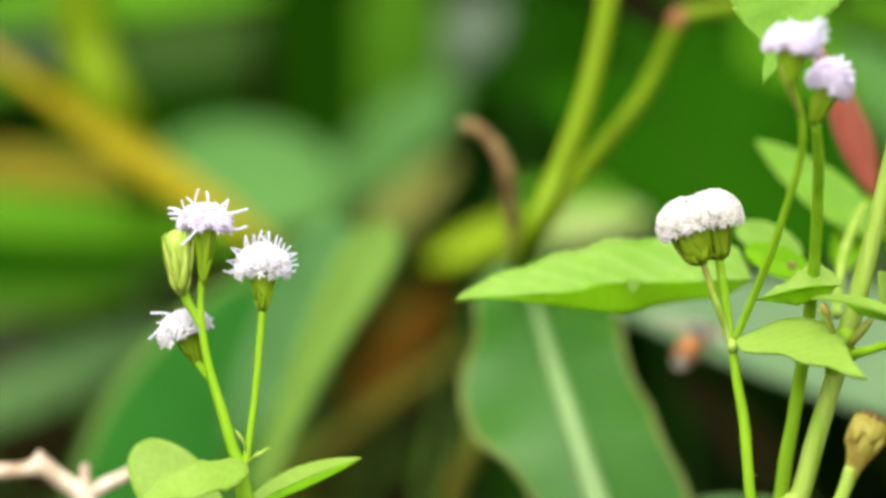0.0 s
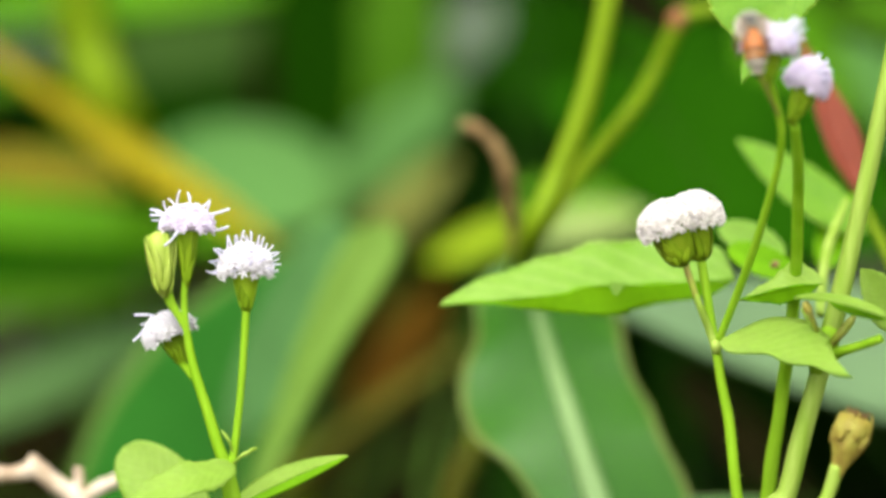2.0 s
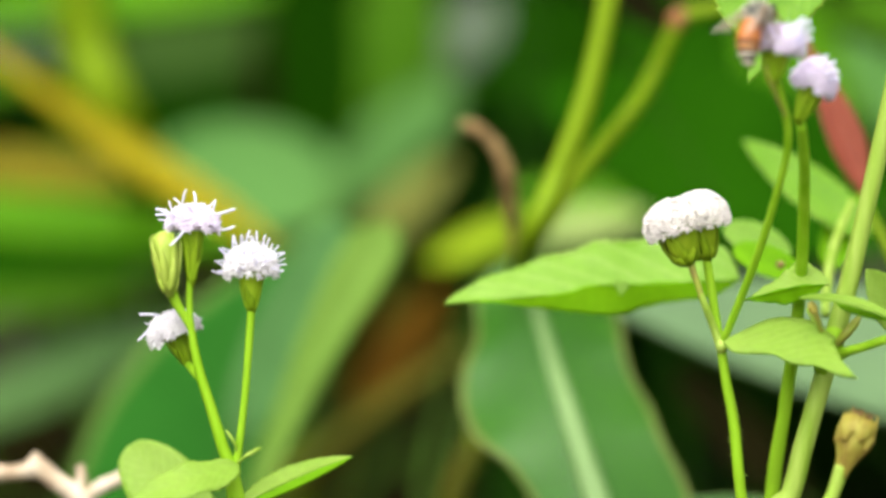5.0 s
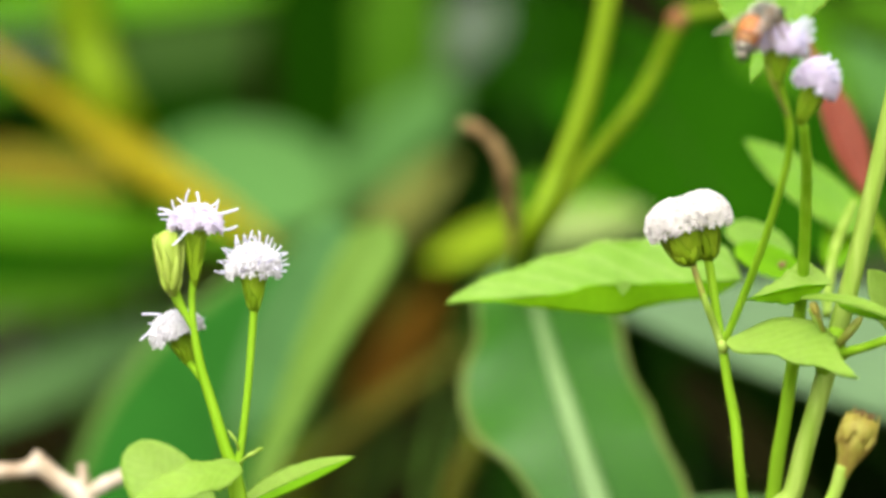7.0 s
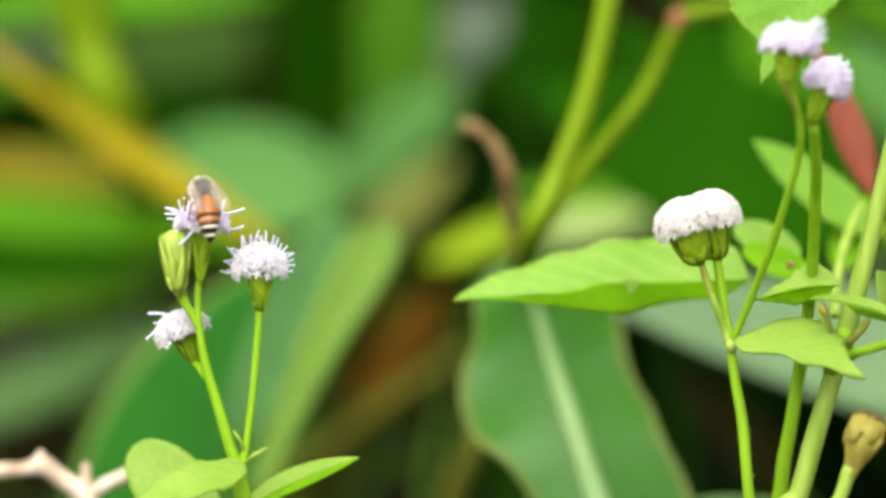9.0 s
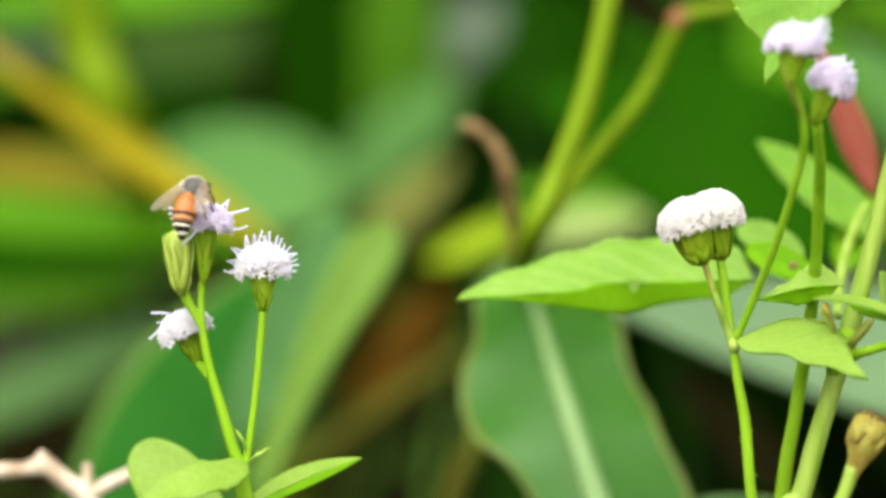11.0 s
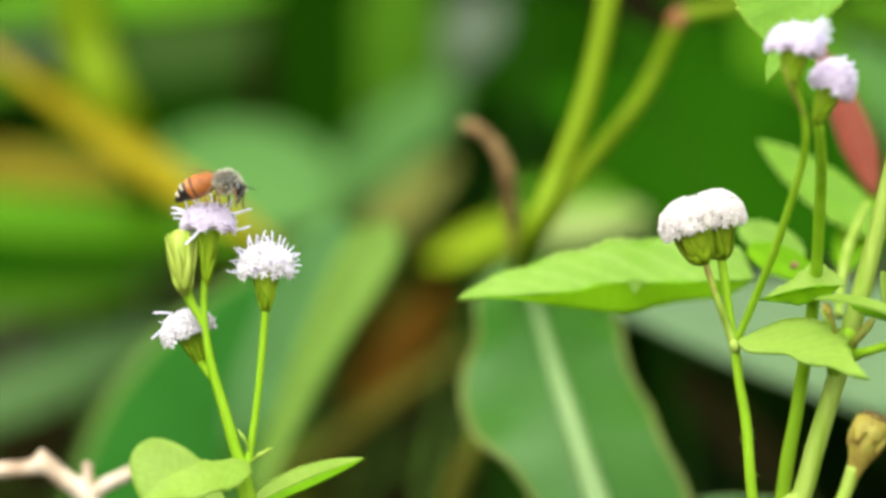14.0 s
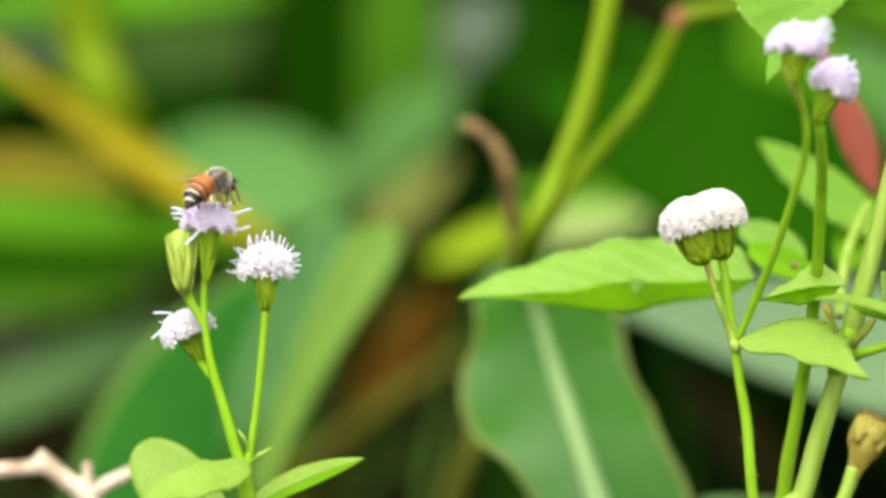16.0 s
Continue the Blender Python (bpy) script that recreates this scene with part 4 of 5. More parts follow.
flower_head(right, (0.0390, -0.0220, 0.1288), (0.12, 0, 1), 0.00162, 0.00364, 0.00317, 0.00269, 30, 0.62, PETAL_LILAC, 7, "lilac tuft the bee feeds on", 0.15, 150, CUP, grain=0.85)
flower_head(right, (0.0425, -0.0160, 0.1246), (0.38, -0.05, 0.9), 0.00145, 0.00421, 0.00250, 0.00303, 26, 0.6, PETAL_LILAC, 8, "lilac tuft leaning outward", 0.25, 150, CUP, grain=0.85)
for root, tip in (((0.0409, -0.0240, 0.1338), (0.0431, -0.0250, 0.1356)), ((0.0412, -0.0240, 0.1335), (0.0432, -0.0260, 0.1346)), ((0.0406, -0.0240, 0.1342), (0.0425, -0.0240, 0.1360)), ((0.0413, -0.0240, 0.1328), (0.0431, -0.0260, 0.1335)),
                  ((0.0450, -0.0180, 0.1302), (0.0465, -0.0190, 0.1312)), ((0.0453, -0.0180, 0.1297), (0.0467, -0.0200, 0.1302)), ((0.0447, -0.0180, 0.1307), (0.0457, -0.0180, 0.1321)), ((0.0456, -0.0180, 0.1290), (0.0467, -0.0200, 0.1292))):
    middle = (Vector(root) + Vector(tip)) / 2 + Vector((0, 0, 0.0001))
    stem(right, [root, middle, tip], [0.00022, 0.00024, 0.00018], STYLE, "", "style")
notched = leaf(right, WEED_LEAF_SOFT, (0.0390, 0.0260, 0.1060), (0.0016, 0.0220, 0.1036), 0.00865, (0.0, -0.74, 0.68), 0.00015, folds=(0.0, -0.05), teeth=22, tooth=0.03,
               halves=(0.006, 1.0), wave=0.03, waves=5, nu=110, nv=14, label="long toothed leaf with a nick in its curled margin",
               shape=profile((0, 0.30), (0.02, 0.66), (0.045, 0.72), (0.06, 0.86), (0.12, 0.93), (0.286, 1.0), (0.44, 1.0), (0.534, 0.89), (0.63, 0.79), (0.706, 0.69), (0.82, 0.50), (0.916, 0.31), (0.97, 0.16), (1, 0.0)))
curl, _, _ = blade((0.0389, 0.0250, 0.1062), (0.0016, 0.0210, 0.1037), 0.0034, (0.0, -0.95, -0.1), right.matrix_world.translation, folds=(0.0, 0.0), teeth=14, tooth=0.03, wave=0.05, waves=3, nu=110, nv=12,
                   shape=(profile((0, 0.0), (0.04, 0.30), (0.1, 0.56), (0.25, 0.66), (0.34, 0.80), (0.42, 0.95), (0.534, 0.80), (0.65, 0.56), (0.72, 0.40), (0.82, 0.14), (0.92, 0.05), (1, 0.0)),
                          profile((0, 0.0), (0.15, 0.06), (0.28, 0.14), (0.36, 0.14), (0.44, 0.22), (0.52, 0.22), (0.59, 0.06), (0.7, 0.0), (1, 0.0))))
part("curled_margin", curl, WEED_BACKLIT, notched, "curled margin, its green saturated as if backlit")
lobe, _, _ = blade((0.0238, 0.0200, 0.1063), (0.0236, 0.0200, 0.1044), 0.00092, (0.0, -0.95, 0.3), right.matrix_world.translation, nu=14, nv=6, shape=profile((0, 1.0), (0.4, 0.95), (0.7, 0.55), (1, 0.1)))
part("lobe", lobe, WEED_LEAF_SOFT, notched, "pale torn lobe in the margin")
leaf(right, WEED_LEAF, (0.0350, -0.0020, 0.0993), (0.0490, -0.0140, 0.0950), 0.0062, (0.15, -0.75, 0.7), 0.00012, folds=(0.05, -0.3), arch=0.02, wave=0.03, nu=80,
     shape=(profile((0, 0.10), (0.06, 0.42), (0.15, 0.80), (0.26, 1.04), (0.39, 1.08), (0.52, 0.99), (0.62, 0.86), (0.645, 0.87), (0.66, 0.70), (0.70, 0.62), (0.74, 0.50), (0.83, 0.26), (0.92, 0.13), (1, 0)),
            profile((0, 0.10), (0.08, 0.24), (0.13, 0.26), (0.25, 0.14), (0.4, 0.10), (0.5, 0.14), (0.7, 0.07), (0.85, 0.07), (1, 0))))
leaf(right, WEED_LEAF_TOP, (0.0516, 0.0060, 0.1531), (0.0380, -0.0020, 0.1296), 0.0103, (-0.1, -1, 0.2), 0.00016, folds=(0.1, 0.12), teeth=26, tooth=0.05, nu=156, nv=14, wave=0.02,
     shape=(profile((0, 0.1), (0.2, 0.5), (0.479, 0.36), (0.632, 0.25), (0.75, 0.12), (0.86, 0.03), (0.93, 0.05), (1, 0)),
            profile((0, 0.1), (0.2, 0.9), (0.45, 1.02), (0.6, 0.95), (0.735, 0.79), (0.794, 0.62), (0.82, 0.42), (0.847, 0.25), (0.879, 0.15), (0.935, 0.10), (1, 0))))
cupped = leaf(right, WEED_LEAF, (0.0474, -0.0010, 0.1057), (0.0371, -0.0020, 0.1040), 0.00404, (0.1, -0.7, 0.7), 0.00012, folds=(0.0, 0.1), teeth=7, tooth=0.06, halves=(0.01, 1.0), wave=0.05, nu=56,
              shape=profile((0, 0.15), (0.08, 0.55), (0.23, 1.0), (0.4, 0.77), (0.6, 0.47), (0.8, 0.20), (1, 0.0)))
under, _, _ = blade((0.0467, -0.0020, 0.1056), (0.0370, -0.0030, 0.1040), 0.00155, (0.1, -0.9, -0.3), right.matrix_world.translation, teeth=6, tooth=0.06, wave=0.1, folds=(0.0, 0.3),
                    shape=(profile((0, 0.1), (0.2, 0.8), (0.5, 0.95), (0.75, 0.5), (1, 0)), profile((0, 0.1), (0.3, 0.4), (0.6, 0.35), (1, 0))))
part("curled_margin", under, WEED_BACKLIT, cupped, "curled margin, its green saturated as if backlit")
leaf(right, WEED_BACKLIT, (0.0468, 0.0260, 0.1064), (0.0383, 0.0280, 0.1101), 0.0022, (0.1, -0.9, 0.4), 0.00012, folds=(0.2, 0.2), teeth=8, tooth=0.05, shape=parallel)
stem(right, [(0.0435, 0.0236, 0.1077), (0.0438, 0.0234, 0.1079), (0.0443, 0.0236, 0.1082)], [0.00028, 0.00056, 0.00028], DRY_DARK, "brown spot of dead tissue", "blemish")
leaf(right, WEED_LEAF_SOFT, (0.0462, 0.0340, 0.1090), (0.0376, 0.0340, 0.1127), 0.00262, (0.1, -0.8, 0.6), folds=(0.1, 0.2), teeth=8, tooth=0.05, shape=parallel)
leaf(right, WEED_BACKLIT, (0.0521, 0.0450, 0.1071), (0.0568, 0.0500, 0.1168), 0.00268, (0.1, -0.9, 0.4), folds=(0.2, 0.2), teeth=8, tooth=0.05, shape=parallel)
leaf(right, WEED_LEAF, (0.0433, -0.0060, 0.1041), (0.0534, -0.0120, 0.1018), 0.0013, (0.1, -0.5, 0.9), 0.0001, folds=(0.1, 0.3), teeth=8, tooth=0.06, arch=0.07, shape=parallel)
leaf(right, WEED_BACKLIT, (0.0477, -0.0050, 0.1037), (0.0535, -0.0110, 0.1014), 0.0012, (0.1, -0.9, 0.2), 0.0001, folds=(0.1, 0.1), teeth=8, tooth=0.06, arch=0.05)
leaf(right, WEED_LEAF_TOP, (0.0577, 0.0450, 0.1116), (0.0416, 0.0500, 0.1245), 0.0041, (0.2, -0.9, 0.5), folds=(0.1, 0.2), teeth=10, tooth=0.05)
leaf(right, WEED_LEAF, (0.0566, 0.0000, 0.1000), (0.0516, -0.0030, 0.1074), 0.0034, (0.3, -0.9, 0.3), folds=(0.1, 0.2), teeth=8, tooth=0.05)
leaf(right, BROAD_LEAF, (0.0534, 0.0600, 0.0726), (0.0346, 0.0650, 0.0757), 0.00230, (0.0, -0.9, 0.4), folds=(0.1, 0.2), teeth=8, tooth=0.05)
stem(right, [(0.0381, 0.0000, 0.0387), (0.0429, -0.0120, 0.0734), (0.0462, -0.0120, 0.0813), (0.0474, -0.0120, 0.0847)], [0.0014, 0.0010, 0.00079, 0.00092], STEM_PALE, "", "flower_stalk")
stem_hairs(right, [(0.0425, -0.0020, 0.0811), (0.0440, -0.0020, 0.0866), (0.0458, -0.0020, 0.0926), (0.0495, -0.0020, 0.1054), (0.0513, -0.0020, 0.1127)], [0.00114, 0.00114, 0.00108, 0.00108, 0.00101], 110, 2)
stem_hairs(right, [(0.0365, 0.0000, 0.0818), (0.0359, 0.0000, 0.0892), (0.0351, 0.0000, 0.0939)], [0.00067, 0.00067, 0.00061], 26, 3)
withered_bud(right, (0.0475, -0.0120, 0.0843), (0.38, 0, 1))

shoot = thing("leafy_shoot", (0.0734, 0.0500, -0.0128), "slender shoot with one upright reddish young leaf", "plant")
leaf(shoot, RED_LEAF, (0.0579, 0.0550, 0.1169), (0.0496, 0.0570, 0.1391), 0.00273, (0.2, -1, 0.2), 0.0004, RED_LEAF, "reddish young leaf", folds=(0.5, 0.5), thick=0.0005,
     shape=profile((0, 0.05), (0.12, 0.60), (0.3, 1.0), (0.48, 0.96), (0.62, 0.74), (0.76, 0.46), (0.88, 0.25), (1, 0.05)))
stem(shoot, [(0.0734, 0.0500, -0.0128), (0.0711, 0.0500, 0.0529), (0.0638, 0.0460, 0.0981), (0.0583, 0.0550, 0.1152), (0.0575, 0.0550, 0.1175)], [0.0016, 0.0013, 0.0009, 0.0006, 0.0004], STALK_FAR)

twig = thing("dry_twig", (-0.0350, 0.0400, -0.0055), "pale brown dry forked twig", "twig")


def branch(points, radii, seed):
    """A knobbly length of dead wood."""
    bm = tube(points, radii, 10, 10, twig.matrix_world.translation)
    for v in bm.verts:
        v.co += Vector(noise.noise_vector(v.co * 700 + Vector((seed, 0, 0)))) * 0.00016 + Vector(noise.noise_vector(v.co * 2500)) * 0.00007
    part("branch", bm, DRY, twig)


branch([(-0.0658, 0.0400, 0.0808), (-0.0577, 0.0400, 0.0810), (-0.0544, 0.0400, 0.0812), (-0.0523, 0.0400, 0.0817), (-0.0503, 0.0400, 0.0803), (-0.0474, 0.0400, 0.0781), (-0.0441, 0.0400, 0.0740), (-0.0400, 0.0400, 0.0666)],
       [0.00103, 0.00103, 0.00103, 0.00140, 0.00118, 0.00132, 0.00132, 0.00132], 1)
branch([(-0.0467, 0.0400, 0.0777), (-0.0437, 0.0400, 0.0793), (-0.0400, 0.0400, 0.0811), (-0.0365, 0.0420, 0.0824)], [0.00103, 0.00096, 0.00088, 0.00074], 2)
branch([(-0.0467, 0.0400, 0.0777), (-0.0466, 0.0400, 0.0799), (-0.0467, 0.0400, 0.0820)], [0.00081, 0.00074, 0.00052], 3)
branch([(-0.0521, 0.0400, 0.0817), (-0.0525, 0.0400, 0.0827), (-0.0524, 0.0400, 0.0836)], [0.00118, 0.00096, 0.00052], 4)
branch([(-0.0400, 0.0400, 0.0666), (-0.0353, 0.0400, 0.0370), (-0.0350, 0.0400, -0.0055)], [0.00132, 0.0013, 0.0015], 5)


# ---- the bee ----
def ball(rx, ry, rz, m=None, u=16, v=10, bm=None):
    bm = bm or bmesh.new()
    bmesh.ops.create_uvsphere(bm, u_segments=u, v_segments=v, radius=1.0, matrix=(m or Matrix()) @ Matrix.Diagonal((rx, ry, rz, 1)))
    return bm


def build_bee():
    """Head forward along x, back up along z; the thorax sits at the origin."""
    bee = thing("honey_bee", (0, 0, 0), "small honey bee with orange and black white-banded abdomen", "bee")
    rng = random.Random(5)
    thorax = part("thorax", ball(0.00165, 0.00148, 0.0014, Matrix.Translation((0, 0, 0))), BEE_GREY, bee, "grey hairy thorax")
    bm = bmesh.new()
    for k in range(900):
        d = Vector((rng.gauss(0, 1), rng.gauss(0, 1), rng.gauss(0.2, 1))).normalized()
        if d.z > 0.55 and abs(d.y) < 0.6 and k % 3:
            continue
        p = Vector((d.x * 0.0016, d.y * 0.00143, d.z * 0.00135))
        q = d + Vector((rng.uniform(-0.5, 0.2), rng.uniform(-0.3, 0.3), rng.uniform(-0.3, 0.3)))
        tube([p, p + q * 0.00020, p + q * 0.00038], [0.00004, 0.000035, 0.00001], 3, 1, bm=bm)
    part("fuzz", bm, BEE_HAIR, thorax, "pale body hair")
    head = part("head", ball(0.0007, 0.00115, 0.0010, Matrix.Translation((0.0016, 0, -0.0008))), BEE_GREY, bee, "dark grey head")
    for s in (1, -1):
        part("eye", ball(0.00052, 0.00042, 0.00088, Matrix.Translation((0.0017, s * 0.00095, -0.0007)) @ Matrix.Rotation(s * 0.2, 4, "Z")), BEE_EYE, head, "glossy black compound eye")
        part("antenna", tube([(0.0021, s * 0.0003, -0.0006), (0.0025, s * 0.0005, -0.0003), (0.0030, s * 0.0008, -0.0003), (0.0035, s * 0.0011, -0.0004)],
                             [0.00006, 0.00005, 0.00006, 0.00004], 6, 4), BEE_BLACK, head, "thin dark antenna")
    part("mouthparts", tube([(0.0018, 0, -0.0015), (0.0018, 0, -0.0021), (0.0016, 0, -0.0028)], [0.00024, 0.00016, 0.00006], 8, 3), BEE_BLACK, head)
    bm = bmesh.new()
    for k in range(120):
        d = Vector((rng.gauss(0.3, 1), rng.gauss(0, 1), rng.gauss(0.4, 1))).normalized()
        p = Vector((0.0016 + d.x * 0.0007, d.y * 0.0011, -0.0008 + d.z * 0.0010))
        tube([p, p + d * 0.00015, p + d * 0.0003], [0.00003, 0.000025, 0.00001], 3, 1, bm=bm)
    part("fuzz", bm, BEE_HAIR, head, "pale body hair")
    # the abdomen hangs back and down in six overlapping rings
    line, rad = smooth([(-0.0012, 0, -0.0001), (-0.0022, 0, -0.0001), (-0.0036, 0, -0.0005), (-0.0050, 0, -0.0012), (-0.0063, 0, -0.0023)],
                       [0.0006, 0.00128, 0.00150, 0.00118, 0.0003], 12)
    cuts = [(0, 14, BEE_ORANGE, "bright orange ring"), (14, 26, BEE_ORANGE, "bright orange ring"), (26, 28, BEE_BLACK, "narrow black ring"), (28, 33, BEE_ORANGE, "bright orange ring"),
            (33, 39, BEE_BLACK, "black ring"), (39, 44, BEE_BLACK, "black ring"), (44, 48, BEE_BLACK, "black tip")]
    abdomen = None
    for k, (a, b, mat, lab) in enumerate(cuts):
        r = [rad[i] * (1.05 if i == b else 1.0) * (0.94 if i == a and k else 1.0) for i in range(a, b + 1)]
        bm = tube(line[a:b + 1], r, 16, 2, squash=0.95)
        seg = part("abdomen" if k == 0 else "abdomen_ring", bm, mat, abdomen or bee, lab)
        abdomen = abdomen or seg
    for i, band in ((30, BEE_TAN), (36, BEE_WHITE), (42, BEE_WHITE)):
        c = line[i]
        d = (line[i + 1] - line[i - 1]).normalized()
        up = Vector((0, 0, 1))
        up = (up - d * up.dot(d)).normalized()
        across = up.cross(d)
        bm = bmesh.new()
        for k in range(-5, 6):
            a = radians(k * 14)
            big = 1.15 - 0.09 * abs(k)
            at = c + d * 0.0001 + (up * math.cos(a) + across * math.sin(a)) * rad[i] * 0.985
            turn = Matrix((d, (up * math.cos(a) + across * math.sin(a)), (across * math.cos(a) - up * math.sin(a)))).transposed().to_4x4()
            ball(0.00017 * big, 0.00010 * big, 0.00027, Matrix.Translation(at) @ turn, 8, 6, bm)
        part("hair_band", bm, band, abdomen, "pale hair band")
    # legs
    for s in (1, -1):
        for k, (x0, out, x1, dark) in enumerate(((0.0011, 0.0015, 0.0016, BEE_BROWN), (0.0002, 0.0020, -0.0003, BEE_BROWN), (-0.0008, 0.0018, -0.0020, BEE_BROWN))):
            big = 0.62
            leg = part("leg", tube([(x0, s * 0.0007, -0.0010), ((x0 + x1) / 2, s * out * 0.85, -0.0008), (x1, s * out, -0.0018)], [0.00022 * big, 0.00026 * big, 0.0002 * big], 8, 4), dark, bee, "dark jointed leg")
            part("foot", tube([(x1, s * out, -0.0018), (x1 + 0.0001, s * out * 1.02, -0.0026), (x1 + 0.0003, s * out * 1.05, -0.0030)],
                              [0.00022 * big, 0.00024 * big, 0.00009], 8, 4), dark, leg)
    wings = []
    for s in (1, -1):
        for fore in (True, False):
            length, half = (0.0066, 0.00115) if fore else (0.0046, 0.0008)
            bm, _, _ = blade((0, 0, 0), (0, s * length, 0), half, (0, 0, 1), shape=lambda u: ((u + 0.02) ** 0.5) * ((1.0 - u) ** 0.35) * 1.25 if u < 1 else 0.05, nu=16, nv=4, thick=0.00003, folds=(0.03, 0.03), halves=(1.0, 1.0))
            w = part("forewing" if fore else "hindwing", bm, WING, bee, "clear brownish wing")
            for v in ((0.95,), (0.2, 0.55)):
                for e in v:
                    x = half * e * (-s)
                    part("vein", tube([(x * 0.2, 0, 0.00003), (x * 0.9, s * length * 0.4, 0.00003), (x * 0.55, s * length * 0.85, 0.00003)], [0.00005, 0.00004, 0.00002], 5, 3), BEE_BROWN, w)
            wings.append((w, s, fore))
    return bee, wings, head, abdomen


bee, wings, bee_head, bee_abdomen = build_bee()


# ---- what moves ----
def facing(place, forward, back):
    """A pose with the head along forward and the back turned to back."""
    f = Vector(forward).normalized()
    b = Vector(back)
    b = (b - f * b.dot(f)).normalized()
    m = Matrix((f, b.cross(f), b)).transposed().to_4x4()
    return Matrix.Translation(place) @ m


def swayed(ob, pivot, rows):
    """Rows of (seconds, degrees of lean) about a pivot near the ground."""
    rest = ob.matrix_world.copy()
    p = Matrix.Translation(pivot)
    return [(t, p @ Matrix.Rotation(radians(a), 4, "Y") @ p.inverted() @ rest) for t, a in rows]


RIGHT_SWAY = [(0, 0.000), (0.5, -0.275), (1, -0.706), (1.5, -0.772), (2, -1.800), (2.5, -1.926), (3, -2.510), (3.5, -2.067), (4, -1.060), (6.5, -1.586), (7, -1.066), (7.5, -0.710), (8, -0.372), (8.5, -0.225), (9, -0.194), (11.5, 0.163), (12, 0.137), (12.5, 0.244), (13, 0.244), (13.5, 0.244), (14, 0.244), (14.5, 0.272), (15, 0.328), (15.5, 0.328), (16, 0.311)]


